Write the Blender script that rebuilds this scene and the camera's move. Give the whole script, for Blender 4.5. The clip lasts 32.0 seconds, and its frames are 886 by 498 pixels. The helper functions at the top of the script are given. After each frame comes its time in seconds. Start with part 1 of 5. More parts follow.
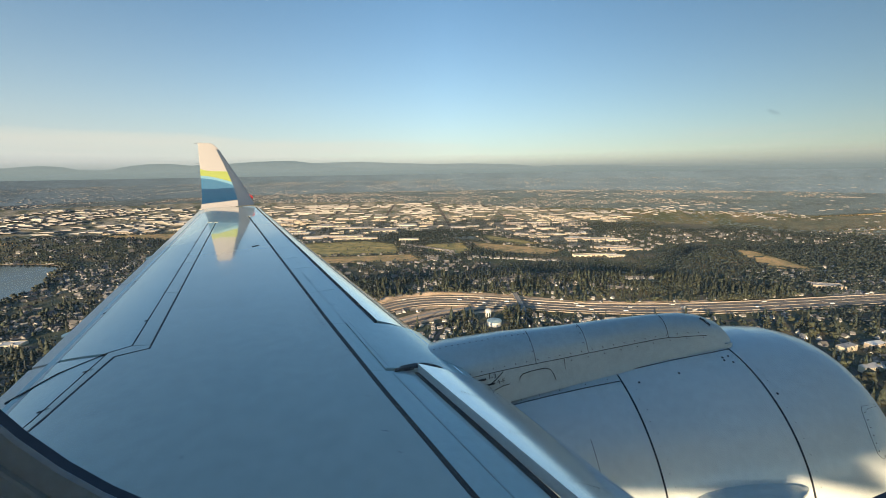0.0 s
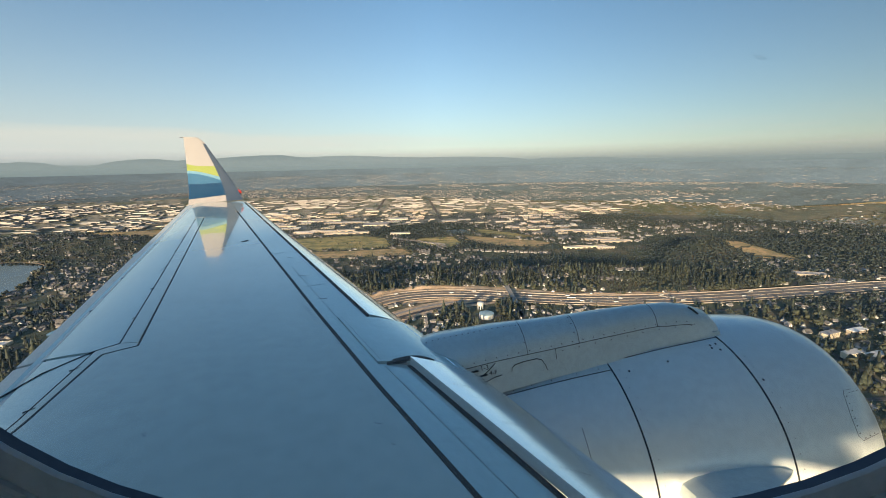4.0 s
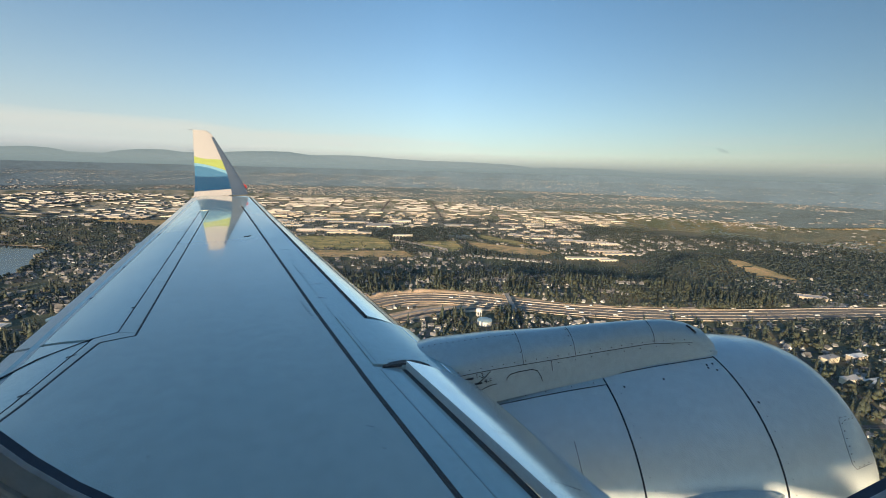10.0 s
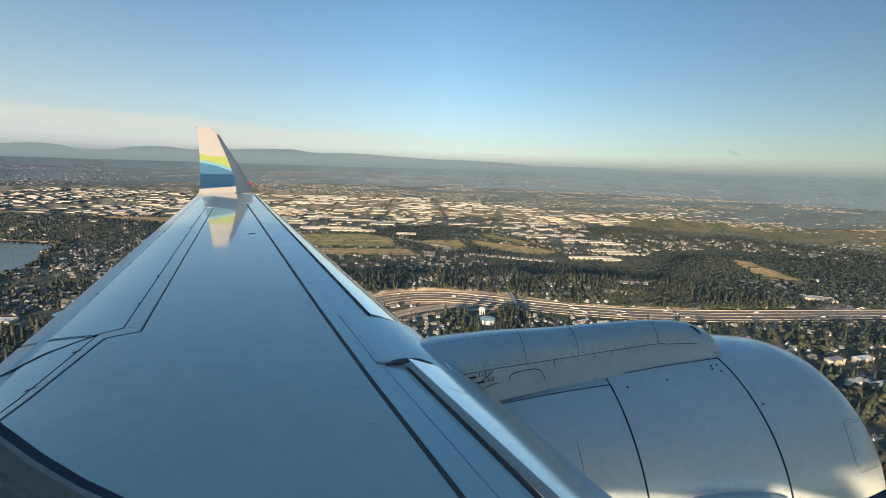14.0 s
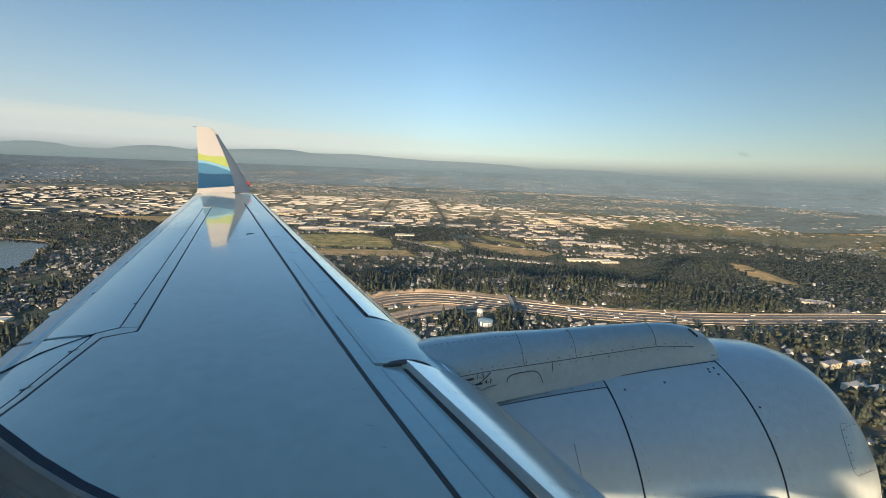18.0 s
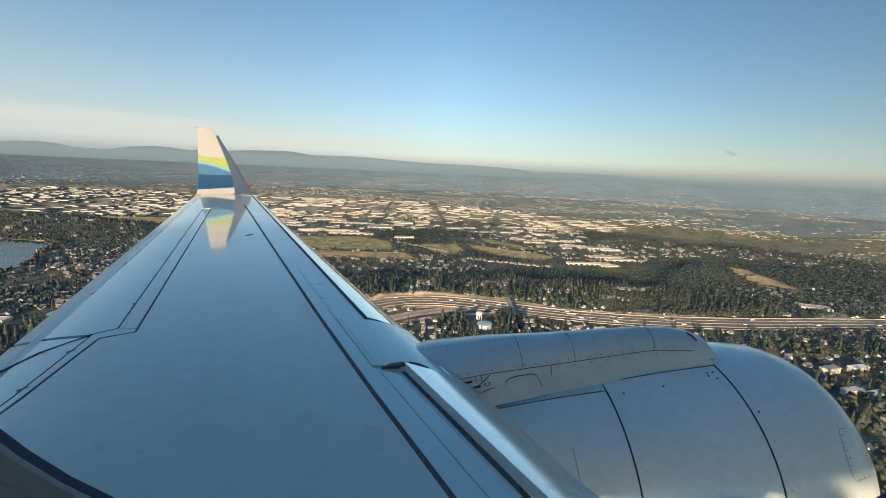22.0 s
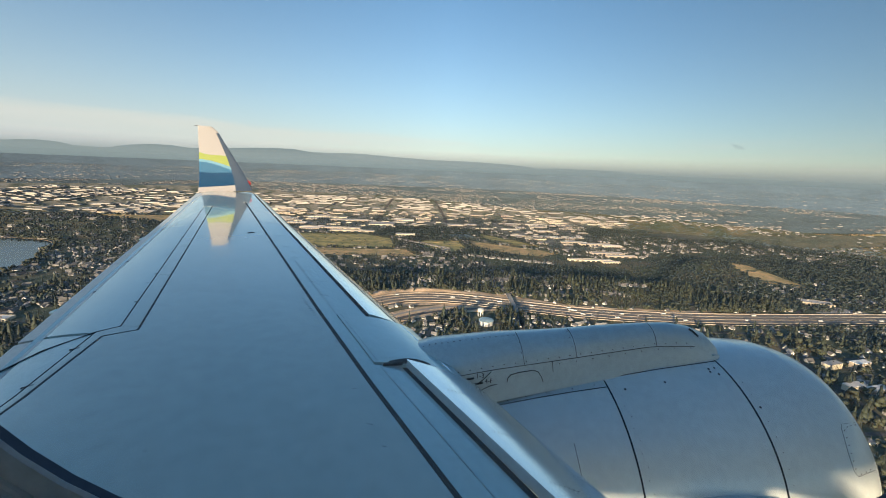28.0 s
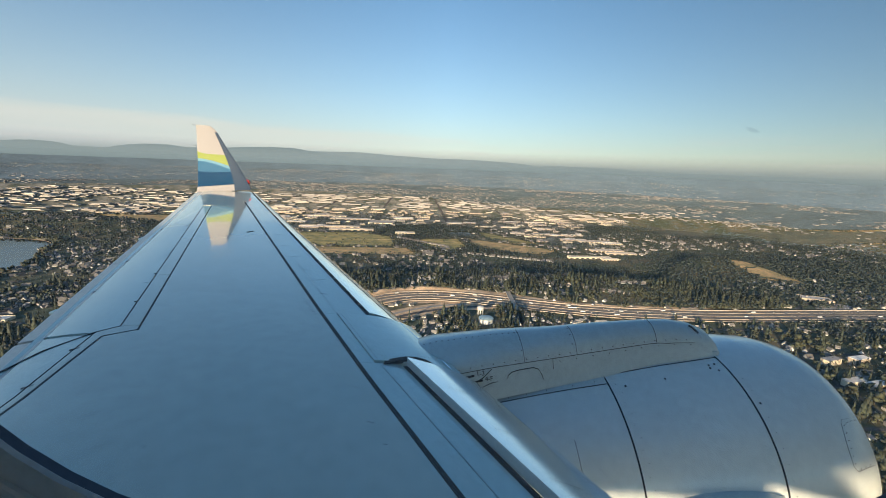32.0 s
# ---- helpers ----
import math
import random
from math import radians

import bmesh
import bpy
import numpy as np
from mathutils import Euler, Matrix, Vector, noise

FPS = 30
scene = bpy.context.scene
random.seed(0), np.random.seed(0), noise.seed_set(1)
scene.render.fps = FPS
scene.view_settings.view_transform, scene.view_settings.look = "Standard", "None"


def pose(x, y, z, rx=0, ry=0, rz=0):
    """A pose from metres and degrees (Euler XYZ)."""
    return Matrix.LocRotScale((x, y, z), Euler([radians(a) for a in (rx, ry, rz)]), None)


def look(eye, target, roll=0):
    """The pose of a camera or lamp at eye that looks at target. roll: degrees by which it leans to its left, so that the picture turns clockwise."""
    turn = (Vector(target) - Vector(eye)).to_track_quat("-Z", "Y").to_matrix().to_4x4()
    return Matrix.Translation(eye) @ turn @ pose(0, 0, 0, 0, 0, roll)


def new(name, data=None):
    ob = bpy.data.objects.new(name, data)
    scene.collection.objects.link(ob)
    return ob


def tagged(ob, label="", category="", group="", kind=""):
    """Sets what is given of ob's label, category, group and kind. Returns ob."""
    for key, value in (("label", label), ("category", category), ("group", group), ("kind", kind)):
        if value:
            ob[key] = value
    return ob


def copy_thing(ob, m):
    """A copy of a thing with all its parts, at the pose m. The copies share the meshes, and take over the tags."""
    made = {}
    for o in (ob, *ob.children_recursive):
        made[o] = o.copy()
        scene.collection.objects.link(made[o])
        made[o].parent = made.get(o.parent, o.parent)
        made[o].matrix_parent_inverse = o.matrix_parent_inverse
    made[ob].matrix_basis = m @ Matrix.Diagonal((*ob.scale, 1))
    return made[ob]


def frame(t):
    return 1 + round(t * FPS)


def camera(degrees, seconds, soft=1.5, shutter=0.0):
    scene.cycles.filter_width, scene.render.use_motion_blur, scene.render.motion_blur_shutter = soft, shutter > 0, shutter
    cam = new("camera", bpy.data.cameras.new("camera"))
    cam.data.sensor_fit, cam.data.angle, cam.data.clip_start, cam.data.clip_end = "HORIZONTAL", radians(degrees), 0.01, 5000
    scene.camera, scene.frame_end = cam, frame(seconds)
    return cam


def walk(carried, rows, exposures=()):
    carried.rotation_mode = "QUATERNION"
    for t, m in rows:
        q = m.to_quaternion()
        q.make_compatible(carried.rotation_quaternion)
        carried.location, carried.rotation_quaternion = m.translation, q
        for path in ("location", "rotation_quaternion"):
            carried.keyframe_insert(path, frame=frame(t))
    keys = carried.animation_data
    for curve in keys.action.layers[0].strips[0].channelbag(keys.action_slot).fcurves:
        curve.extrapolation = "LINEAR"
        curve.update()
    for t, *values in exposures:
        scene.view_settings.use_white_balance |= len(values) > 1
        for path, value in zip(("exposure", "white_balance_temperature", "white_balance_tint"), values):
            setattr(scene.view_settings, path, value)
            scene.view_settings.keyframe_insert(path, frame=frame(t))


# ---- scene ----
# The eye sits in an airliner cabin 390 m over a wooded plateau; aircraft places are metres from the seat.
ALT = 390.0
EYE = Vector((0, 0, ALT))
cam = camera(97.0, 32.0, soft=0.75)
PATH = [
    (0, -0.0068, 0.0073, -0.0043, 78.85, 0.83, 0.29),
    (0.5, -0.0076, 0.0083, -0.0078, 78.66, 0.89, -0.05),
    (1, -0.0084, 0.0091, -0.0113, 78.31, 0.96, -0.23),
    (1.5, -0.0093, 0.0101, -0.0148, 78.03, 1.09, -0.37),
    (2, -0.0101, 0.0110, -0.0182, 77.92, 1.20, -0.43),
    (2.5, -0.0080, 0.0110, -0.0174, 77.77, 1.35, -0.60),
    (3, -0.0060, 0.0111, -0.0166, 77.69, 1.41, -0.78),
    (3.5, -0.0039, 0.0111, -0.0157, 77.74, 1.36, -0.95),
    (4, -0.0019, 0.0112, -0.0149, 77.90, 1.21, -1.02),
    (4.5, -0.0026, 0.0111, -0.0151, 78.06, 1.02, -1.00),
    (6.5, -0.0055, 0.0106, -0.0157, 78.19, 0.70, -0.89),
    (7, -0.0063, 0.0105, -0.0159, 78.16, 0.79, -0.73),
    (7.5, -0.0043, 0.0087, -0.0114, 78.24, 0.80, -0.57),
    (8, -0.0023, 0.0070, -0.0068, 78.33, 0.70, -0.55),
    (8.5, -0.0003, 0.0053, -0.0023, 78.42, 0.39, -0.62),
    (9, 0.0017, 0.0036, 0.0023, 78.53, -0.24, -0.63),
    (9.5, 0.0018, 0.0036, 0.0024, 78.55, -0.98, -0.44),
    (10, 0.0019, 0.0037, 0.0026, 78.52, -1.59, -0.18),
    (10.5, 0.0020, 0.0038, 0.0027, 78.44, -1.99, 0.11),
    (11, 0.0021, 0.0038, 0.0028, 78.37, -2.08, 0.28),
    (11.5, 0.0022, 0.0039, 0.0029, 78.46, -2.06, 0.39),
    (12, 0.0023, 0.0039, 0.0031, 78.56, -1.97, 0.41),
    (12.5, 0.0024, 0.0040, 0.0032, 78.46, -1.90, 0.42),
    (13, 0.0025, 0.0041, 0.0033, 78.28, -1.87, 0.41),
    (13.5, 0.0019, 0.0043, 0.0033, 78.28, -1.87, 0.40),
    (14, 0.0013, 0.0045, 0.0032, 78.28, -1.87, 0.40),
    (14.5, 0.0007, 0.0047, 0.0032, 78.19, -1.96, 0.41),
    (16.5, -0.0016, 0.0056, 0.0030, 78.30, -2.19, 0.25),
    (17, -0.0022, 0.0058, 0.0030, 78.75, -2.18, 0.29),
    (17.5, -0.0018, 0.0057, 0.0028, 78.61, -2.28, 0.26),
    (18, -0.0014, 0.0056, 0.0026, 78.50, -2.31, 0.22),
    (18.5, -0.0010, 0.0056, 0.0024, 78.47, -2.31, 0.17),
    (19, -0.0006, 0.0055, 0.0023, 78.46, -2.40, 0.16),
    (19.5, -0.0002, 0.0055, 0.0021, 78.32, -2.46, 0.14),
    (20, 0.0003, 0.0054, 0.0019, 78.00, -2.53, 0.11),
    (20.5, 0.0007, 0.0053, 0.0017, 78.58, -2.49, 0.16),
    (21, 0.0011, 0.0053, 0.0015, 79.08, -2.57, 0.29),
    (21.5, 0.0015, 0.0051, 0.0013, 78.86, -2.59, 0.24),
    (22, 0.0019, 0.0051, 0.0011, 78.87, -2.65, 0.23),
    (22.5, 0.0023, 0.0050, 0.0010, 78.80, -2.59, 0.22),
    (23, 0.0027, 0.0049, 0.0008, 78.61, -2.67, 0.23),
    (23.5, 0.0026, 0.0050, 0.0007, 78.50, -2.70, 0.20),
    (24, 0.0024, 0.0052, 0.0008, 78.41, -2.86, 0.18),
    (24.5, 0.0023, 0.0053, 0.0007, 78.39, -3.06, 0.22),
    (25, 0.0022, 0.0054, 0.0007, 78.39, -3.05, 0.18),
    (25.5, 0.0020, 0.0055, 0.0007, 78.33, -2.96, 0.17),
    (27.5, 0.0013, 0.0061, 0.0008, 78.40, -2.47, 0.30),
    (28, 0.0012, 0.0062, 0.0008, 78.41, -2.41, 0.35),
    (28.5, 0.0010, 0.0065, 0.0003, 78.01, -2.36, 0.39),
    (29, 0.0008, 0.0068, -0.0001, 78.07, -2.24, 0.31),
    (29.5, 0.0006, 0.0071, -0.0005, 78.63, -2.18, 0.29),
    (30, 0.0004, 0.0074, -0.0009, 78.65, -2.25, 0.31),
    (30.5, 0.0002, 0.0077, -0.0013, 78.21, -2.32, 0.23),
    (31, 0.0000, 0.0080, -0.0018, 77.93, -2.28, 0.15),
    (31.5, -0.0002, 0.0083, -0.0022, 77.94, -2.18, 0.16),
    (32, -0.0004, 0.0086, -0.0026, 78.16, -2.11, 0.22),
]
walk(cam, [(t, pose(x, y, z + ALT, rx, ry, rz)) for t, x, y, z, rx, ry, rz in PATH], exposures=[(0.0, 0.80, 6820, 5.0), (4.0, 0.80, 6760, 5.0), (8.0, 0.79, 6570, 5.0), (19.0, 0.79, 6540, 5.0), (24.0, 0.82, 6680, 5.0), (28.0, 0.79, 6560, 5.0), (32.0, 0.79, 6560, 5.0)])

# ---------------------------------------------------------------- light
SUN_EL, SUN_AZ = radians(10.0), radians(206.0)
world = bpy.data.worlds.new("evening_sky")
scene.world = world
world.use_nodes = True
wn, wl = world.node_tree.nodes, world.node_tree.links
sky = wn.new("ShaderNodeTexSky")
sky.sky_type, sky.sun_disc = "NISHITA", False
sky.sun_elevation, sky.sun_rotation = SUN_EL, SUN_AZ
sky.altitude, sky.air_density, sky.dust_density, sky.ozone_density = 400, 1.0, 0.3, 2.6
background = wn["Background"]
background.inputs["Strength"].default_value = 0.115


def sky_math(op, a, b, clamp=False):
    n = wn.new("ShaderNodeMath")
    n.operation, n.use_clamp = op, clamp
    for k, q in enumerate((a, b)):
        if q is None:
            continue
        if isinstance(q, (int, float)):
            n.inputs[k].default_value = q
        else:
            wl.new(q, n.inputs[k])
    return n.outputs[0]


def sky_mix(fac, a, b):
    n = wn.new("ShaderNodeMix")
    n.data_type = "RGBA"
    wl.new(fac, n.inputs["Factor"])
    wl.new(a, n.inputs["A"])
    n.inputs["B"].default_value = (*b, 1)
    return n.outputs["Result"]


coords = wn.new("ShaderNodeTexCoord")
axes = wn.new("ShaderNodeSeparateXYZ")
wl.new(coords.outputs["Generated"], axes.inputs[0])
up = sky_math("MAXIMUM", axes.outputs["Z"], 0.0)
# evening haze low in the air, thickest at the horizon
haze = sky_math("MULTIPLY", sky_math("POWER", 2.718, sky_math("MULTIPLY", up, -6.5)), sky_math("ADD", 0.78, sky_math("MULTIPLY", axes.outputs["X"], -0.42)))
dimmer = wn.new("ShaderNodeVectorMath")
dimmer.operation = "SCALE"
wl.new(sky.outputs[0], dimmer.inputs[0])
wl.new(sky_math("SUBTRACT", 1.0, sky_math("MULTIPLY", sky_math("MULTIPLY", axes.outputs["X"], 1.0, True), 0.58)), dimmer.inputs["Scale"])
colour = sky_mix(haze, dimmer.outputs[0], (3.45, 3.5, 3.65))
# a thin sheet of cloud low to the north, thinning out southwards
stretch = wn.new("ShaderNodeMapping")
stretch.inputs["Scale"].default_value = (2.2, 2.2, 26.0)
wl.new(coords.outputs["Generated"], stretch.inputs["Vector"])
wisps = wn.new("ShaderNodeTexNoise")
wisps.inputs["Scale"].default_value, wisps.inputs["Detail"].default_value = 1.6, 6.0
wl.new(stretch.outputs["Vector"], wisps.inputs["Vector"])
top = sky_math("ADD", sky_math("MULTIPLY", axes.outputs["X"], -0.012), 0.078)
edge = sky_math("ADD", top, sky_math("MULTIPLY", sky_math("SUBTRACT", wisps.outputs["Fac"], 0.5), 0.035))
under = sky_math("MULTIPLY", sky_math("SUBTRACT", edge, axes.outputs["Z"]), 70.0, True)
above = sky_math("MULTIPLY", sky_math("SUBTRACT", axes.outputs["Z"], sky_math("SUBTRACT", edge, 0.055)), 22.0, True)
north = sky_math("MULTIPLY", sky_math("SUBTRACT", 0.10, axes.outputs["X"]), 2.2, True)
sheetcloud = sky_math("MULTIPLY", sky_math("MULTIPLY", sky_math("MULTIPLY", under, above), north), sky_math("ADD", 0.30, sky_math("MULTIPLY", wisps.outputs["Fac"], 0.62)))
colour = sky_mix(sheetcloud, colour, (4.3, 4.02, 3.6))
# faint drawn-out streaks low over the horizon
streak_map = wn.new("ShaderNodeMapping")
streak_map.inputs["Scale"].default_value = (3.0, 3.0, 90.0)
wl.new(coords.outputs["Generated"], streak_map.inputs["Vector"])
streaks = wn.new("ShaderNodeTexNoise")
streaks.inputs["Scale"].default_value, streaks.inputs["Detail"].default_value = 2.2, 5.0
wl.new(streak_map.outputs["Vector"], streaks.inputs["Vector"])
low = sky_math("MULTIPLY", sky_math("SUBTRACT", 0.105, axes.outputs["Z"]), 14.0, True)
thin = sky_math("MULTIPLY", sky_math("SUBTRACT", streaks.outputs["Fac"], 0.51), 5.0, True)
colour = sky_mix(sky_math("MULTIPLY", sky_math("MULTIPLY", low, thin), 0.45), colour, (4.3, 3.95, 3.75))
darker = wn.new("ShaderNodeVectorMath")
darker.operation = "SCALE"
wl.new(colour, darker.inputs[0])
wl.new(sky_math("SUBTRACT", 1.0, sky_math("MULTIPLY", sky_math("MULTIPLY", axes.outputs["X"], 1.0, True), 0.22)), darker.inputs["Scale"])
deep = wn.new("ShaderNodeVectorMath")
deep.operation = "MULTIPLY_ADD"
deep.inputs[1].default_value, deep.inputs[2].default_value = (-0.52, -0.22, -0.08), (1.0, 1.0, 1.0)
wl.new(up, deep.inputs[0])
tinted = wn.new("ShaderNodeVectorMath")
tinted.operation = "MULTIPLY"
wl.new(darker.outputs["Vector"], tinted.inputs[0])
wl.new(deep.outputs["Vector"], tinted.inputs[1])
wl.new(tinted.outputs["Vector"], background.inputs["Color"])

sun_lamp = bpy.data.lights.new("sun", "SUN")
sun_lamp.energy, sun_lamp.angle, sun_lamp.color = 4.8, radians(3.0), (1.0, 0.76, 0.51)
sun = new("sun", sun_lamp)
to_sun = Vector((math.sin(SUN_AZ) * math.cos(SUN_EL), math.cos(SUN_AZ) * math.cos(SUN_EL), math.sin(SUN_EL)))
sun.matrix_world = look((0, 0, 900), Vector((0, 0, 900)) - to_sun)


# ---------------------------------------------------------------- materials
def material(name, colour, rough=0.6, metal=0.0, vary=0.15, size=1.0, bump=0.0, fine=None, island=0.0, second=None, mask=0.5, coat=0.0, per_object=0.0):
    """Principled paint with noise at two scales; second is a stain colour, island the spread from piece to piece."""
    m = bpy.data.materials.new(name)
    m.use_nodes = True
    n, l = m.node_tree.nodes, m.node_tree.links
    b = n["Principled BSDF"]
    b.inputs["Roughness"].default_value, b.inputs["Metallic"].default_value = rough, metal
    b.inputs["Coat Weight"].default_value, b.inputs["Coat Roughness"].default_value = coat, 0.03
    tc = n.new("ShaderNodeTexCoord")
    big = n.new("ShaderNodeTexNoise")
    big.inputs["Scale"].default_value, big.inputs["Detail"].default_value = 1.0 / size, 5.0
    small = n.new("ShaderNodeTexNoise")
    small.inputs["Scale"].default_value, small.inputs["Detail"].default_value = 1.0 / (fine or size * 0.08), 3.0
    for t in (big, small):
        l.new(tc.outputs["Object"], t.inputs["Vector"])
    mix = n.new("ShaderNodeMix")
    mix.data_type = "RGBA"
    mix.inputs["A"].default_value = (*colour, 1)
    mix.inputs["B"].default_value = (*(second or [c * (1 - vary) for c in colour]), 1)
    ramp = n.new("ShaderNodeMapRange")
    ramp.inputs["From Min"].default_value, ramp.inputs["From Max"].default_value = mask - 0.12, mask + 0.12
    l.new(big.outputs["Fac"], ramp.inputs["Value"])
    l.new(ramp.outputs["Result"], mix.inputs["Factor"])
    hsv = n.new("ShaderNodeHueSaturation")
    l.new(mix.outputs["Result"], hsv.inputs["Color"])
    val = n.new("ShaderNodeMapRange")
    val.inputs["From Min"].default_value, val.inputs["From Max"].default_value = 0.3, 0.7
    val.inputs["To Min"].default_value, val.inputs["To Max"].default_value = 1 - vary, 1 + vary
    l.new(small.outputs["Fac"], val.inputs["Value"])
    out = val.outputs["Result"]
    for spread, node, socket in ((island, "ShaderNodeNewGeometry", "Random Per Island"), (per_object, "ShaderNodeObjectInfo", "Random")):
        if spread:
            g = n.new(node)
            r = n.new("ShaderNodeMapRange")
            r.inputs["To Min"].default_value, r.inputs["To Max"].default_value = 1 - spread, 1 + spread
            l.new(g.outputs[socket], r.inputs["Value"])
            mul = n.new("ShaderNodeMath")
            mul.operation = "MULTIPLY"
            l.new(out, mul.inputs[0])
            l.new(r.outputs["Result"], mul.inputs[1])
            out = mul.outputs[0]
            hue = n.new("ShaderNodeMapRange")
            hue.inputs["To Min"].default_value, hue.inputs["To Max"].default_value = 0.5 - spread * 0.05, 0.5 + spread * 0.04
            l.new(g.outputs[socket], hue.inputs["Value"])
            l.new(hue.outputs["Result"], hsv.inputs["Hue"])
    l.new(out, hsv.inputs["Value"])
    l.new(hsv.outputs["Color"], b.inputs["Base Color"])
    if bump:
        bm = n.new("ShaderNodeBump")
        bm.inputs["Strength"].default_value, bm.inputs["Distance"].default_value = 1.0, bump
        l.new(small.outputs["Fac"], bm.inputs["Height"])
        l.new(bm.outputs["Normal"], b.inputs["Normal"])
    return m


M = {}
# aircraft
M["wing_paint"] = material("grey_wing_paint", (0.68, 0.72, 0.635), 0.12, 0.3, 0.05, 1.4, 0.0, 0.12, coat=1.0)
M["edge_paint"] = material("light_grey_paint", (0.69, 0.84, 0.80), 0.2, 0.25, 0.06, 0.8, 0.0, 0.05, coat=0.8)
M["slat_metal"] = material("brushed_aluminium", (0.97, 0.99, 0.99), 0.15, 0.92, 0.05, 0.5, 0.0, 0.02)
M["cowl_paint"] = material("pale_grey_cowl_paint", (0.92, 0.985, 0.965), 0.30, 0.1, 0.05, 0.9, 0.0, 0.06, coat=0.8)
M["fairing_paint"] = material("grey_fairing_paint", (0.68, 0.77, 0.76), 0.3, 0.15, 0.07, 0.6, 0.0, 0.05, coat=0.3)
M["tab"] = material("grey_tab_paint", (0.60, 0.64, 0.63), 0.28, 0.1, 0.1, 0.6, 0.0, 0.05)
M["slat_back"] = material("matt_grey_primer", (0.52, 0.60, 0.61), 0.5, 0, 0.08, 0.3, 0.0, 0.02)
M["seal"] = material("dark_rubber_seal", (0.018, 0.022, 0.028), 0.6, 0, 0.2, 0.3)
M["line"] = material("dark_panel_gap", (0.03, 0.035, 0.045), 0.7, 0, 0.2, 0.3)
M["faint"] = material("faint_grey_seam", (0.42, 0.50, 0.48), 0.5, 0, 0.4, 0.15)
M["stain"] = material("dark_fluid_stain", (0.16, 0.17, 0.19), 0.5, 0, 0.3, 0.1)
M["fastener"] = material("dull_fastener", (0.07, 0.075, 0.085), 0.4, 0.5, 0.2, 0.1)
M["white"] = material("white_winglet_paint", (0.37, 0.36, 0.36), 0.25, 0, 0.03, 0.6, coat=0.3)
M["lime"] = material("lime_winglet_paint", (0.29, 0.35, 0.09), 0.25, 0, 0.03, 0.6, coat=0.3)
M["sky"] = material("light_blue_winglet_paint", (0.16, 0.33, 0.45), 0.25, 0, 0.03, 0.6, coat=0.3)
M["blue"] = material("mid_blue_winglet_paint", (0.05, 0.15, 0.27), 0.25, 0, 0.03, 0.6, coat=0.3)
M["navy"] = material("navy_winglet_paint", (0.014, 0.055, 0.125), 0.25, 0, 0.03, 0.6, coat=0.3)
# metal edge coloured darker because it curves away from the light
M["winglet_edge"] = material("shaded_bare_metal_winglet_edge", (0.05, 0.075, 0.12), 0.45, 0.0, 0.06, 0.4)
for _k in ("winglet_edge", "white", "lime", "sky", "blue", "navy"):
    M[_k].node_tree.nodes["Principled BSDF"].inputs["Specular IOR Level"].default_value = 0.15 if _k == "winglet_edge" else 0.3
    M[_k].node_tree.nodes["Principled BSDF"].inputs["Coat Weight"].default_value = 0.0
M["red_lens"] = material("red_lamp_lens", (0.55, 0.05, 0.04), 0.15, 0, 0.05, 0.2)
M["trim"] = material("grey_cabin_plastic", (0.70, 0.86, 0.97), 0.4, 0, 0.05, 0.05, 0.0002, 0.004)
M["gasket"] = material("black_window_gasket", (0.07, 0.10, 0.15), 0.6, 0, 0.1, 0.05)
M["lining"] = material("pale_cabin_lining", (0.80, 0.82, 0.84), 0.6, 0, 0.04, 0.4, 0.0005, 0.01)
M["skin"] = material("white_fuselage_paint", (0.72, 0.73, 0.74), 0.25, 0, 0.03, 1.0, coat=0.3)


def leaf(name, colour, spread):
    return material(name, colour, 0.75, 0, 0.25, 14.0, 0, 1.2, island=spread)


M["conifer"] = leaf("dark_conifer_needles", (0.046, 0.055, 0.033), 0.45)
M["broadleaf"] = leaf("olive_broadleaf_foliage", (0.060, 0.066, 0.036), 0.45)
# darker copies of both foliage colours, valley shade and haze painted in
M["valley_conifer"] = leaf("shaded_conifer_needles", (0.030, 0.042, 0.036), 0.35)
M["valley_woods"] = leaf("shaded_valley_foliage", (0.040, 0.053, 0.040), 0.4)
# aerial haze is painted into these four bluish grey base colours
M["mid_woods"] = leaf("hazed_olive_foliage", (0.100, 0.138, 0.154), 0.2)
M["far_woods"] = leaf("hazed_far_foliage", (0.135, 0.196, 0.246), 0.2)
M["far_land"] = material("hazed_far_plain", (0.155, 0.222, 0.276), 1.0, 0, 0.15, 260, 0, 30.0)
M["mid_land"] = material("hazed_scrub_plain", (0.118, 0.160, 0.178), 1.0, 0, 0.2, 200, 0, 20.0)
M["bark"] = material("brown_bark", (0.10, 0.07, 0.05), 0.9, 0, 0.2, 1.0)
M["land"] = material("grass_and_scrub", (0.082, 0.096, 0.052), 0.95, 0, 0.25, 160, 0, 9.0, second=(0.20, 0.16, 0.095), mask=0.56)
M["dry_field"] = material("dry_brown_field", (0.70, 0.46, 0.22), 0.95, 0, 0.32, 55, 0, 6.0, second=(0.36, 0.29, 0.13))
M["green_field"] = material("olive_meadow", (0.56, 0.43, 0.16), 0.95, 0, 0.35, 60, 0, 6.0, second=(0.26, 0.25, 0.10))
M["pasture"] = material("dull_green_pasture", (0.080, 0.096, 0.072), 0.95, 0, 0.25, 90, 0, 9.0, second=(0.135, 0.128, 0.09))
M["yard"] = material("paved_yards", (0.31, 0.29, 0.24), 0.9, 0, 0.3, 90, 0, 9.0, second=(0.10, 0.115, 0.08))
M["soil"] = material("bare_construction_soil", (0.84, 0.60, 0.38), 0.95, 0, 0.22, 26, 0, 3.0, second=(0.50, 0.36, 0.23))
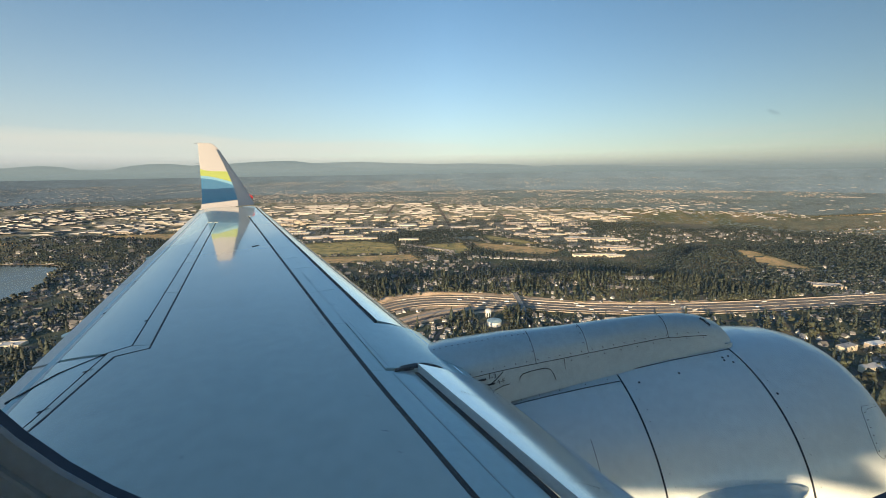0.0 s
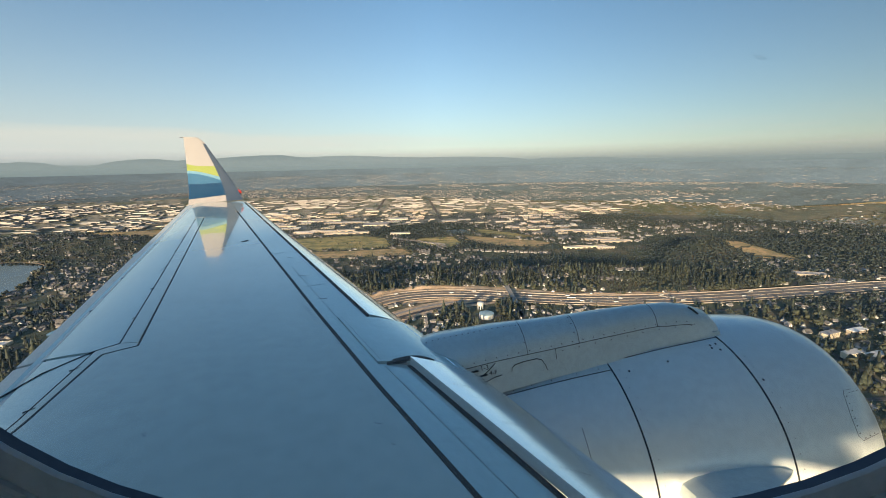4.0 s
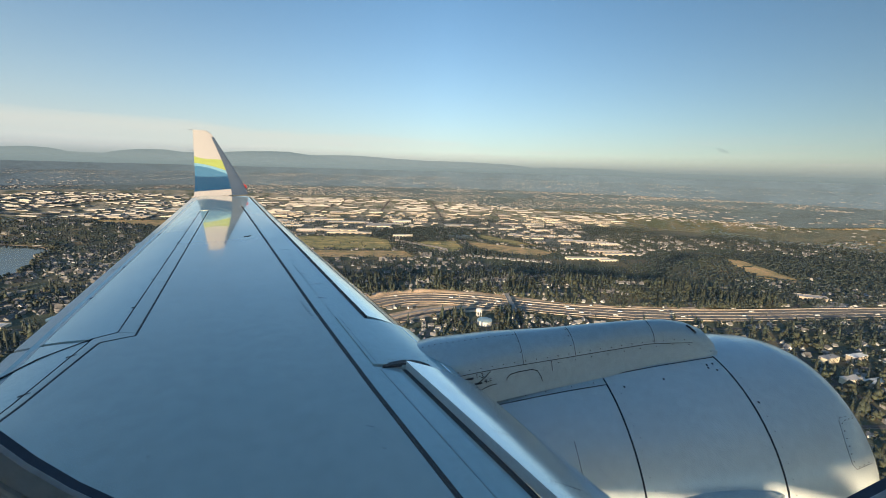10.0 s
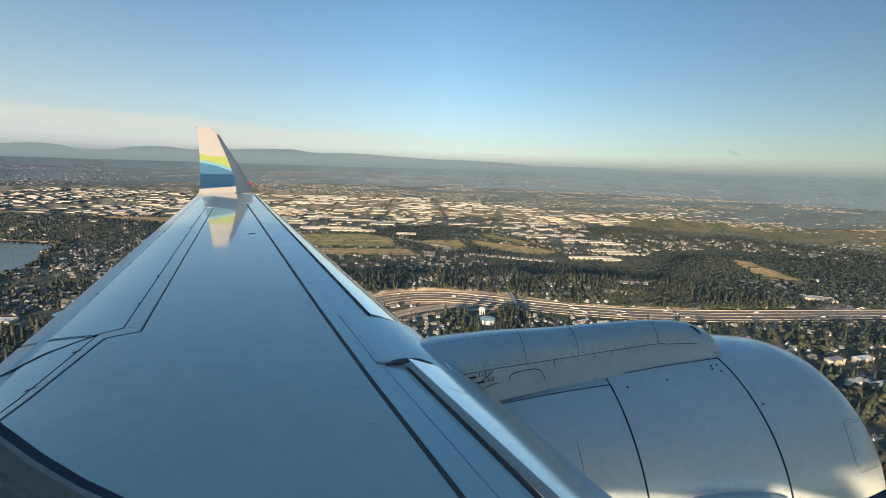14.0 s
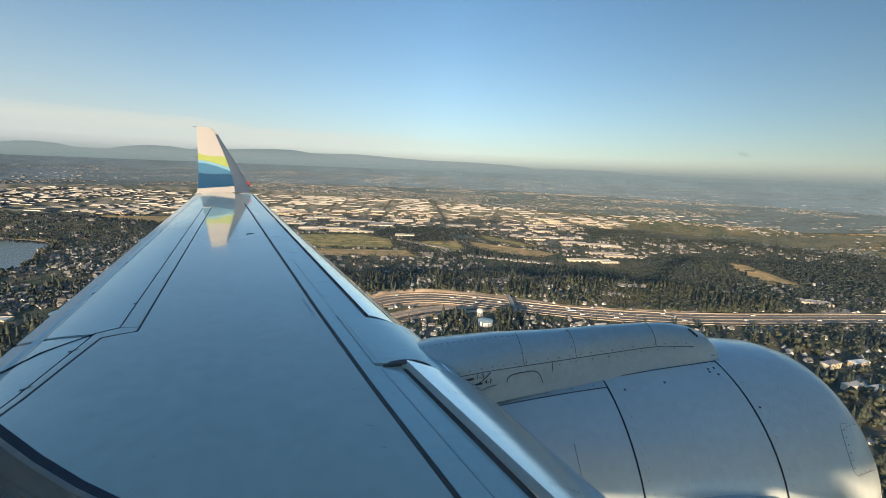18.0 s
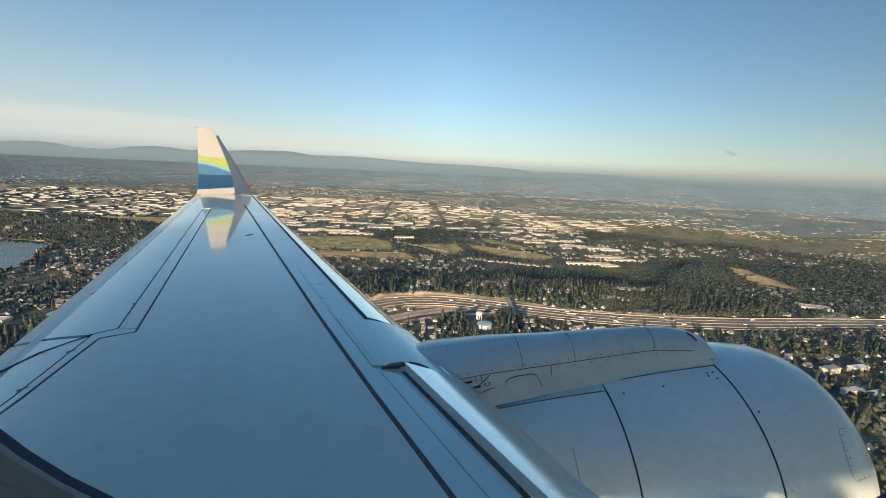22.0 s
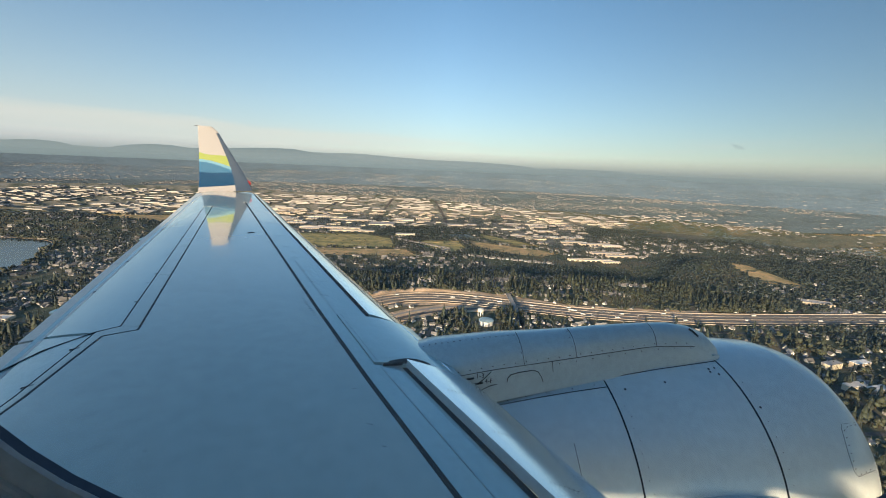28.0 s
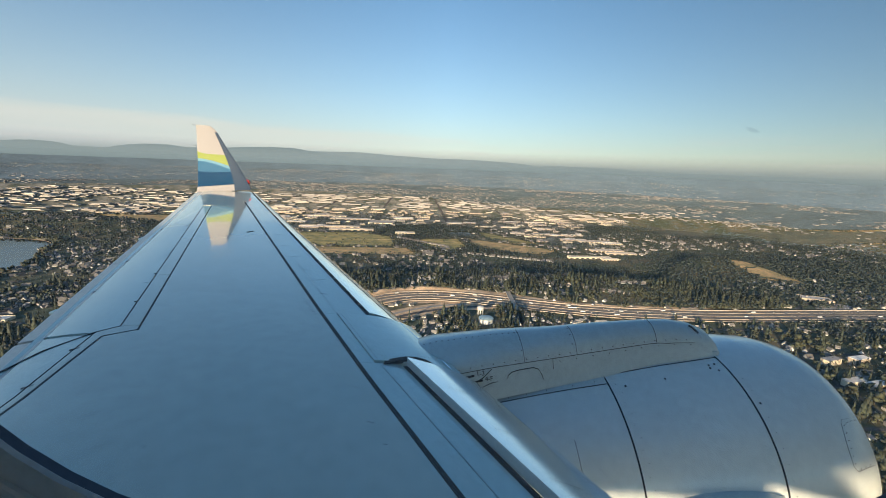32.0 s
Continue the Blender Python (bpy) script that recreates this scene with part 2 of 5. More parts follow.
M["asphalt"] = material("worn_asphalt", (0.11, 0.10, 0.09), 0.85, 0, 0.15, 25, 0, 1.5)
M["concrete"] = material("pale_concrete", (0.42, 0.38, 0.33), 0.85, 0, 0.1, 12, 0, 1.0)
M["wall_concrete"] = material("pale_wall_concrete", (0.46, 0.39, 0.31), 0.85, 0, 0.3, 40, 0, 1.5)
M["carriageway"] = material("worn_road_concrete", (0.30, 0.262, 0.215), 0.85, 0, 0.12, 30, 0, 2.0)
M["water"] = material("still_lake_water", (0.02, 0.035, 0.045), 0.08, 0, 0.1, 200, 0.02, 3.0)
M["roof_grey"] = material("grey_shingle_roof", (0.22, 0.21, 0.20), 0.85, 0, 0.12, 6, 0, 0.6, island=0.5, per_object=0.35)
M["house_wall"] = material("pale_house_siding", (0.66, 0.63, 0.58), 0.7, 0, 0.08, 4, 0, 0.4, island=0.4, per_object=0.35)
M["flat_roof"] = material("pale_membrane_roof", (0.80, 0.76, 0.70), 0.8, 0, 0.12, 30, 0, 4.0, island=0.5, per_object=0.5)
M["hall_wall"] = material("tilt_up_concrete_wall", (0.56, 0.48, 0.36), 0.75, 0, 0.07, 15, 0, 2.0, island=0.3, per_object=0.3)
# roof and wall tones of distant halls, dulled to paint the haze
M["far_roof"] = material("hazed_pale_roof", (0.46, 0.46, 0.44), 0.85, 0, 0.12, 30, 0, 4.0, island=0.45)
M["far_wall"] = material("hazed_tan_wall", (0.42, 0.39, 0.35), 0.85, 0, 0.07, 15, 0, 2.0, island=0.35)
M["dark_glass"] = material("dark_window_glass", (0.03, 0.04, 0.05), 0.1, 0, 0.1, 2.0)
M["car"] = material("car_paint", (0.42, 0.42, 0.42), 0.3, 0, 0.1, 2.0, per_object=0.9, island=0.9)
M["tank"] = material("white_tank_paint", (0.74, 0.74, 0.70), 0.5, 0, 0.06, 5, 0, 0.8)
M["tank_roof"] = material("pale_green_tank_roof", (0.50, 0.66, 0.66), 0.5, 0, 0.06, 6, 0, 0.8)


# ---------------------------------------------------------------- mesh helpers
def mesh(name, verts, faces, mats, index=None, smooth=False):
    me = bpy.data.meshes.new(name)
    me.from_pydata([tuple(v) for v in verts], [], [tuple(f) for f in faces])
    for m in mats if isinstance(mats, (list, tuple)) else [mats]:
        me.materials.append(m)
    if index is not None:
        me.polygons.foreach_set("material_index", np.array(index, dtype=np.int32))
    if smooth:
        me.polygons.foreach_set("use_smooth", np.ones(len(me.polygons), dtype=bool))
    if smooth:
        me.set_sharp_from_angle(angle=radians(32))
    me.update()
    return me


def thing(name, label, category, place=(0, 0, 0), rz=0.0, group="", kind=""):
    ob = new(name)
    ob.matrix_basis = Matrix.Translation(place) @ Matrix.Rotation(rz, 4, "Z")
    return tagged(ob, label, category, group, kind)


def piece(name, verts, faces, mat, parent, label="", smooth=False, index=None):
    ob = new(name, mesh(name, verts, faces, mat, index, smooth))
    ob.parent = parent
    if label:
        tagged(ob, label)
    return ob


def loft(rings, closed=True, cap=True):
    """Skin over rings of equally many points."""
    k = len(rings[0])
    verts = [p for r in rings for p in r]
    faces = []
    for i in range(len(rings) - 1):
        for j in range(k if closed else k - 1):
            a, b = i * k + j, i * k + (j + 1) % k
            faces.append((a, b, b + k, a + k))
    if cap and closed:
        faces.append(tuple(range(k))[::-1])
        faces.append(tuple(range((len(rings) - 1) * k, len(rings) * k)))
    return verts, faces


def box(x0, x1, y0, y1, z0, z1):
    v = [(x, y, z) for z in (z0, z1) for y in (y0, y1) for x in (x0, x1)]
    return v, [(0, 2, 3, 1), (4, 5, 7, 6), (0, 1, 5, 4), (1, 3, 7, 5), (3, 2, 6, 7), (2, 0, 4, 6)]


def joined(parts):
    verts, faces, index = [], [], []
    for k, (v, f) in enumerate(parts):
        o = len(verts)
        verts += list(v)
        faces += [tuple(i + o for i in q) for q in f]
        index += [k] * len(f)
    return verts, faces, index


# ================================================================ the airliner
airliner = thing("airliner", "twin-jet airliner with grey wing and banded blue winglet in flight", "aircraft", EYE)


def lead(y):
    return 0.02 - 0.62 * (y - 3.6)


def trail(y):
    if y < 2.6:
        return trail(2.6) - 0.25 * (2.6 - y)
    return -4.36 - 0.458 * (y - 4.03)


def wing_z(x, y):
    chord = lead(y) - trail(y)
    c = (lead(y) - x) / chord
    z = -1.85 + 0.045 * y
    if c < 0.1:
        z -= 0.010 * chord * ((0.1 - c) / 0.1) ** 2
    if c > 0.45:
        z -= 0.012 * chord * ((c - 0.45) / 0.55) ** 2
    if c > 0.74:
        z -= 0.028 * chord * ((c - 0.74) / 0.26) ** 2
    return z


SLAT_REAR = lambda y: -0.84 - 0.602 * (y - 4.23)
FRONT_SPAR = lambda y: -0.59 - (0.602 if y > 2.95 else 0.665) * (y - 2.95) + 0.022 * max(0.0, 1 - abs(y - 3.0) / 1.3)
FRONT_SEAM = lambda y: -0.55 - 0.605 * (y - 3.18)
INNER_REAR = lambda y: -0.31 - 0.665 * (y - 3.21)
INNER_TOP = lambda y: -0.21 - 0.70 * (y - 3.19)
INNER_EDGE = lambda y: -0.204 - 0.685 * (y - 3.097)
SLAT_FALL = lambda y: 0.165
INNER_NOSE = lambda y: INNER_LEAD(y) + 0.265 + 0.1125 * (y - 3.1)
SLAT_NOSE = lambda y: lead(y) - 0.012 + 0.075 * max(0.0, min(1.0, (9.5 - y) / 5.0))
INNER_LEAD = lambda y: 0.09 - 0.754 * (y - 3.26)
INNER_SEAM = lambda y: -0.48 - 0.65 * (y - 3.13)


def REAR_SPAR(y):
    if y > 3.65:
        return -2.99 - 0.482 * (y - 3.65)
    if y > 3.51:
        return -3.23 + 0.24 * (y - 3.51) / 0.14
    return -3.23 - 0.217 * (y - 3.51)


def HINGE(y):
    if y > 3.72:
        return -3.22 - 0.486 * (y - 3.72)
    if y > 3.60:
        return -3.37 + 0.15 * (y - 3.60) / 0.12
    return -3.37 - 0.25 * (y - 3.60)


def strip(x_rear, x_front, y0, y1, lift=0.0, depth=0.04, n=40, k=8, nose=0.0, cuts=(), power=1.8, slope=0.0):
    """A solid skin between two lines of the plan; nose rounds its front edge down."""
    ys = sorted(set(np.linspace(y0, y1, n)) | {c for c in cuts if y0 < c < y1})
    rings = []
    for y in ys:
        a, b = x_rear(y), x_front(y)
        top = []
        for j in range(k + 1):
            u = j / k
            x = a + (b - a) * u
            drop = nose * max(0.0, (u - 0.12) / 0.88) ** power + (slope(y) if callable(slope) else slope) * u
            top.append((x, y, wing_z(x, y) + lift - drop))
        bottom = [(x - (0.012 if q == k else 0), yy, z - depth) for q, (x, yy, z) in enumerate(top)][::-1]
        rings.append(top + bottom)
    return loft(rings)


KINK = (3.51, 3.60, 3.65, 3.72)
wing = piece("wing", *strip(lambda y: REAR_SPAR(y) + 0.012, lambda y: FRONT_SPAR(y) - 0.016, 0.15, 14.75, 0, 0.05, 120, 10, cuts=KINK), M["wing_paint"], airliner,
             "smooth grey painted upper wing skin", True)
# dark structure under the gaps, and the lower wing
piece("wing_box", *strip(lambda y: trail(y) + 0.12, lambda y: lead(y) - 0.14 - 0.5 * max(0.0, min(1.0, (3.5 - y) / 0.3)), 0.15, 14.8, -0.05, 0.22, 60, 10), M["seal"], airliner, "dark inner structure under the panel gaps")
piece("front_panel", *strip(lambda y: FRONT_SPAR(y) + 0.016, lambda y: SLAT_REAR(y) - 0.02, 4.17, 14.8, 0, 0.05, 60, 4), M["edge_paint"], airliner, "", True)
piece("front_panel", *strip(lambda y: FRONT_SPAR(y) + 0.018, lambda y: INNER_REAR(y) - 0.002, 0.15, 3.17, 0, 0.05, 30, 12, 0.022, power=3.0), M["edge_paint"], airliner, "", True)
piece("front_panel", *strip(lambda y: FRONT_SPAR(y) + 0.018, lambda y: FRONT_SEAM(y) - 0.004, 3.172, 4.168, 0, 0.05, 14, 4), M["edge_paint"], airliner, "", True)
for y0, y1 in ((4.19, 7.05), (7.07, 10.2), (10.22, 14.7)):
    piece("slat", *strip(lambda y: SLAT_REAR(y) + 0.02, SLAT_NOSE, y0, y1, 0.022, 0.05, 30, 16, 0.03, power=5.0, slope=0.125), M["slat_metal"], airliner, "bare metal leading-edge slat", True)
piece("slat", *strip(INNER_EDGE, INNER_NOSE, 0.15, 3.2, 0.05, 0.03, 40, 48, 0.06, power=18.0, slope=SLAT_FALL), M["slat_metal"], airliner, "bare metal inboard leading-edge slat", True)
rings = []
for y in np.linspace(0.15, 3.18, 40):
    e = INNER_EDGE(y)
    a = INNER_REAR(y) + 0.004 + 0.55 * (e - INNER_REAR(y))
    za, ze = wing_z(a, y), wing_z(e, y) + 0.049
    rings.append([(a, y, za - 0.02), (a + 0.003, y, za + 0.004), (e - 0.004, y, ze - 0.004), (e, y, ze), (e + 0.03, y, ze - 0.012), (e + 0.03, y, za - 0.02)])
piece("slat_rear_face", *loft(rings), M["slat_back"], airliner, "matt grey rear face of the raised slat")
piece("pylon_cover_panel", *strip(lambda y: FRONT_SEAM(y), lambda y: lead(y) + 0.01 * (y - 3.2) - 0.12 * max(0, (3.5 - y)) , 3.19, 4.16, 0.016, 0.04, 24, 16, 0.09), M["edge_paint"], airliner, "grey cover panel over the engine pylon", True)
piece("spoiler_strip", *strip(lambda y: HINGE(y) + 0.008, lambda y: REAR_SPAR(y) - 0.012, 0.15, 3.722, 0, 0.04, 30, 3, cuts=KINK), M["wing_paint"], airliner, "", True)
for y0, y1 in ((3.73, 5.3), (5.31, 6.9), (6.91, 8.6), (8.61, 14.75)):
    piece("spoiler", *strip(lambda y: HINGE(y) + 0.008, lambda y: REAR_SPAR(y) - 0.012, y0, y1, 0, 0.04, 12, 3), M["wing_paint"], airliner, "", True)
for name, y0, y1 in (("inboard_flap", 0.15, 3.55), ("outboard_flap", 3.6, 8.58), ("aileron", 8.6, 12.3), ("tip_panel", 12.32, 14.75)):
    piece(name, *strip(lambda y: trail(y) + 0.30, lambda y: HINGE(y) - 0.008, y0, y1, -0.004, 0.045, 40, 8, cuts=KINK), M["edge_paint"], airliner, "", True)

for y0, y1 in ((0.15, 3.55), (3.6, 6.1), (6.12, 8.58), (8.6, 12.3), (12.32, 14.75)):
    piece("trailing_tab", *strip(trail, lambda y: trail(y) + 0.285, y0, y1, -0.012, 0.03, 30, 5), M["tab"], airliner, "worn grey trailing-edge tab", True)


def ribbon(x_line, y0, y1, width, lift, n=40, cuts=()):
    ys = sorted(set(np.linspace(y0, y1, n)) | {c for c in cuts if y0 < c < y1})
    rings = []
    for y in ys:
        x = x_line(y)
        rings.append([(x - width / 2, y, wing_z(x, y) + lift), (x + width / 2, y, wing_z(x, y) + lift), (x + width / 2, y, wing_z(x, y) + lift - 0.03), (x - width / 2, y, wing_z(x, y) + lift - 0.03)])
    return loft(rings)


piece("seal_strip", *ribbon(FRONT_SPAR, 0.15, 12.3, 0.042, 0.003, 60), M["seal"], wing, "dark seal along the front spar")
piece("seal_strip", *ribbon(REAR_SPAR, 0.15, 11.3, 0.019, 0.003, 90, KINK), M["seal"], wing, "dark seal along the rear spar")
piece("seal_strip", *ribbon(SLAT_REAR, 4.2, 14.6, 0.030, -0.002, 60), M["seal"], wing, "dark gap behind the slats")
# widened dark strip: the gap plus the raised slat's painted contact shadow
piece("seal_strip", *ribbon(lambda y: INNER_REAR(y) + 0.003, 0.15, 3.16, 0.05, -0.018, 40), M["seal"], wing, "dark gap behind the inboard slat")
piece("wear_strip", *ribbon(lambda y: trail(y) + 0.235, 0.5, 13.5, 0.085, -0.010, 60), M["edge_paint"], wing, "pale worn strip along the tab")
piece("tip_skin", *strip(lambda y: HINGE(y) - 0.03, lambda y: REAR_SPAR(y) + 0.04, 11.3, 14.74, 0.003, 0.03, 20, 4), M["wing_paint"], wing, "", True)
piece("tip_skin", *strip(lambda y: FRONT_SPAR(y) - 0.04, lambda y: FRONT_SPAR(y) + 0.04, 12.3, 14.74, 0.003, 0.03, 20, 3), M["wing_paint"], wing, "", True)
piece("panel_seam", *ribbon(HINGE, 0.15, 3.60, 0.006, 0.003, 40, KINK), M["line"], wing)
piece("panel_seam", *ribbon(HINGE, 3.60, 11.2, 0.012, 0.003, 90, KINK), M["line"], wing)
piece("panel_seam", *ribbon(INNER_SEAM, 0.15, 3.13, 0.008, 0.001, 40), M["faint"], wing)
piece("panel_seam", *ribbon(FRONT_SEAM, 4.17, 6.2, 0.009, 0.001, 40), M["faint"], wing)


def bar(x0, y0, x1, y1, width, lift, height=0.006):
    d = Vector((x1 - x0, y1 - y0, 0)).normalized()
    s = Vector((-d.y, d.x, 0)) * width / 2
    v = []
    for h in (-0.02, height):
        for (x, y), q in (((x0, y0), 1), ((x1, y1), 1), ((x1, y1), -1), ((x0, y0), -1)):
            v.append((x + s.x * q, y + s.y * q, wing_z(x, y) + lift + h))
    return v, [(3, 2, 1, 0), (4, 5, 6, 7), (0, 1, 5, 4), (1, 2, 6, 5), (2, 3, 7, 6), (3, 0, 4, 7)]


for y in (3.30, 2.75):
    x = HINGE(y)
    piece("hinge_notch", *bar(x - 0.03, y - 0.03, x + 0.035, y + 0.005, 0.012, 0.0, 0.003), M["seal"], wing)
# cross seams of the flap, and chordwise joints
piece("panel_seam", *bar(-3.37, 3.6, -3.60, 3.3, 0.007, 0.0), M["seal"], wing)
piece("panel_seam", *bar(-3.60, 3.3, -3.71, 2.95, 0.010, 0.0), M["seal"], wing)
for y in (4.35, 5.35, 6.4, 7.5, 8.7, 9.9):
    x = HINGE(y)
    piece("hinge_notch", *bar(x - 0.035, y - 0.005, x + 0.005, y + 0.01, 0.012, 0.0, 0.003), M["line"], wing)
for y in (5.0, 6.3, 8.6, 11.0):
    piece("panel_seam", *bar(HINGE(y) - 0.03, y, trail(y) + 0.35, y - 0.2, 0.005, 0.0, 0.001), M["stain"], wing)
piece("vent", *bar(-4.07, 8.06, -3.99, 8.18, 0.05, 0.0), M["seal"], wing, "small dark fuel vent in the skin")
for y in (5.2, 6.35, 7.05, 7.9, 9.2, 10.6):
    piece("panel_seam", *bar(FRONT_SPAR(y) + 0.03, y, SLAT_REAR(y) - 0.02, y + 0.18, 0.010, 0.0, 0.001), M["faint"], wing)
for x, y, l, w in ((-1.42, 4.75, 0.10, 0.012), (-1.95, 5.7, 0.16, 0.010), (-0.95, 3.55, 0.05, 0.010), (-2.55, 6.75, 0.12, 0.014), (-0.42, 2.4, 0.05, 0.006), (-0.30, 2.2, 0.03, 0.005), (-0.62, 2.8, 0.04, 0.005)):
    piece("scuff", *bar(x, y, x - l, y + 0.2 * l, w, 0.0, 0.001), M["stain"], wing, "short dark fluid streak")
# illegible stencil beside the front spar
for k in range(9):
    y = 4.62 - k * 0.06
    piece("stencil_mark", *bar(-1.70 + (4.61 - y) * 0.63, y, -1.665 + (4.61 - y) * 0.63, y + 0.007, 0.014, 0.0, 0.001), M["stain"], wing)


def studs(points, r, mat, parent, name="rivets", normal=None):
    verts, faces = [], []
    for p in points:
        nrm = normal(p) if normal else Vector((0, 0, 1))
        u = nrm.orthogonal().normalized()
        w = nrm.cross(u)
        o = len(verts)
        for k in range(6):
            a = k * math.pi / 3
            verts.append(tuple(Vector(p) + u * r * math.cos(a) + w * r * math.sin(a) + nrm * 0.004))
        verts.append(tuple(Vector(p) + nrm * 0.006))
        faces += [(o + k, o + (k + 1) % 6, o + 6) for k in range(6)]
    ob = piece(name, verts, faces, mat, parent)
    tagged(ob, "rows of small round fasteners", kind="stuff")
    return ob


pts = []
for k in range(34):
    y = 3.22 + k * 0.028
    pts.append((FRONT_SEAM(y) + 0.035, y, wing_z(FRONT_SEAM(y), y) + 0.016))
for k in range(16):
    x = -0.5 + k * 0.035
    pts.append((x, 3.26, wing_z(x, 3.26) + 0.016))
for y in (2.8, 2.35, 1.95, 1.6):
    for k in range(7):
        for shift in (0.0, -0.05) if y < 1.9 else (0.0,):
            yy = y + shift
            a, q = INNER_EDGE(yy), INNER_NOSE(yy)
            x = INNER_EDGE(yy) + 0.10 + k * 0.028
            u = (x - a) / (q - a)
            pts.append((x, yy, wing_z(x, yy) + 0.051 - SLAT_FALL(yy) * u - 0.06 * max(0.0, (u - 0.12) / 0.88) ** 18))
studs(pts, 0.0055, M["fastener"], wing)
COVER_NOSE = lambda y: lead(y) - 0.115
rings = []
for y in np.linspace(3.24, 4.15, 24):
    a, q = FRONT_SEAM(y), lead(y) + 0.01 * (y - 3.2) - 0.12 * max(0, 3.5 - y)
    x = COVER_NOSE(y)
    u = (x - a) / (q - a)
    z = wing_z(x, y) + 0.0175 - 0.09 * max(0.0, (u - 0.12) / 0.88) ** 1.8
    rings.append([(x - 0.006, y, z + 0.001), (x + 0.008, y, z - 0.001), (x + 0.008, y, z - 0.01), (x - 0.006, y, z - 0.01)])
# bright strip stands in for the highlight on the cover's leading edge
piece("edge_strip", *loft(rings), M["slat_metal"], wing, "bright bare metal strip along the cover nose")
# dark crescent for the shadow under the inboard end of the cover panel
rings = []
for k in range(15):
    u = k / 14
    x, y = -0.47 + 0.46 * u, 3.172 + 0.06 * u + 0.02 * math.sin(math.pi * u)
    h = 0.004 + 0.022 * math.sin(math.pi * u) ** 0.7
    z = wing_z(x, y) - 0.055 * max(0.0, (u - 0.35) / 0.65) ** 2
    rings.append([(x, y - 0.022, z - 0.01), (x, y - 0.022, z + h), (x, y + 0.03, z + h + 0.004), (x, y + 0.03, z - 0.01)])
piece("cover_lip", *loft(rings), M["seal"], wing, "dark open lip of the cover panel")

# winglet: rear edge, leading edge and bands of paint
W_BASE_R, W_BASE_F, W_TOP_R, W_TOP_F = Vector((-9.29, 15.02, -1.26)), Vector((-7.24, 15.02, -1.12)), Vector((-9.62, 15.72, 1.24)), Vector((-8.92, 15.68, 1.20))


def winglet_point(u, v, side):
    """u: 0 rear to 1 front, v: 0 root to 1 tip."""
    bend = 0.16 * (1 - v) ** 6
    r = W_BASE_R.lerp(W_TOP_R, v)
    f = W_BASE_F.lerp(W_TOP_F, v) + Vector((0.14, 0, 0)) * math.sin(math.pi * v) * (0.25 - 0.5 * v)
    if v > 0.9:
        f = f.lerp(r, 0.22 * ((v - 0.9) / 0.1) ** 2)
    p = r.lerp(f, u)
    thick = 0.05 * (1 - 0.5 * v) * (math.sqrt(max(u * (1 - u), 0)) * 2)
    return p + Vector((0, side * thick - bend, 0))


ROWS = ((0, 4), (1, 14), (2, 10), (3, 6), (4, 8), (0, 24))


def band_lines(u):
    return (0.0, 0.07 + 0.03 * u, 0.30 - 0.03 * u - 0.006 * math.sin(u * 6), 0.455 - 0.02 * u - 0.20 * u * u, 0.495 - 0.03 * u - 0.16 * u * u, 0.60 - 0.09 * u - 0.012 * math.sin(u * 6), 1.0)


def winglet_mesh():
    """Rows follow the painted bands, columns the bare metal edge."""
    main, rim_cols = 40, 10
    levels = [(b, k / n) for b, (_, n) in enumerate(ROWS) for k in range(n)] + [(5, 1.0)]
    verts, faces, index = [], [], []
    for side in (-1, 1):
        o = len(verts)
        for b, q in levels:
            for i in range(main + rim_cols + 1):
                u = 0.8 * min(i / main, 1.0)
                for _ in range(6):
                    lines = band_lines(u)
                    v = lines[b] + (lines[b + 1] - lines[b]) * q
                    edge = min(0.71 + 0.19 * v, 0.885)
                    u = edge * i / main if i <= main else edge + (1 - edge) * (i - main) / rim_cols
                verts.append(tuple(winglet_point(u, v, side)))
        w = main + rim_cols + 1
        for j in range(len(levels) - 1):
            for i in range(w - 1):
                a = o + j * w + i
                q = (a, a + 1, a + w + 1, a + w)
                faces.append(q if side < 0 else q[::-1])
                colour_slot = ROWS[levels[j][0]][0]
                index.append(5 if i >= main and not (levels[j][0] == 5 and levels[j][1] > 0.76) else colour_slot)
    return verts, faces, index


v, f, idx = winglet_mesh()
winglet = piece("winglet", v, f, [M["white"], M["navy"], M["blue"], M["sky"], M["lime"], M["winglet_edge"]], airliner, "white winglet with lime and blue wave bands", True, idx)
v, f = loft([[(-7.62 + 0.10 * math.cos(a) * s + x, 15.08 + 0.05 * math.sin(a) * s, -0.78 - 0.5 * x + 0.06 * math.sin(a + 1) * s) for a in np.linspace(0, 2 * math.pi, 9)[:-1]] for x, s in ((-0.08, 0.3), (0, 1), (0.12, 1), (0.24, 0.2))])
piece("navigation_lamp", v, f, M["red_lens"], winglet, "small red position lamp", True)
for z in (0.1, 0.45, 0.8, 1.22):
    k = (z + 1.24) / 2.48
    p = W_BASE_R.lerp(W_TOP_R, k)
    piece("static_wick", *box(p.x - 0.14, p.x, p.y - 0.006, p.y + 0.004, z - 0.004, z + (0.012 if z > 1 else 0.004)), M["line"], winglet)

# flap track fairings under the trailing edge
for y in (4.6, 8.3):
    x = trail(y)
    rings = []
    for s, r in ((-0.22, 0.02), (-0.14, 0.06), (0.05, 0.11), (0.4, 0.16), (1.1, 0.15), (1.8, 0.04)):
        c = Vector((x + s, y, wing_z(x, y) - 0.17 - 0.04 * s))
        rings.append([(c.x, c.y + r * 0.8 * math.cos(a), c.z + r * math.sin(a)) for a in np.linspace(0, 2 * math.pi, 13)[:-1]])
    piece("flap_track_fairing", *loft(rings), M["edge_paint"], airliner, "", True)

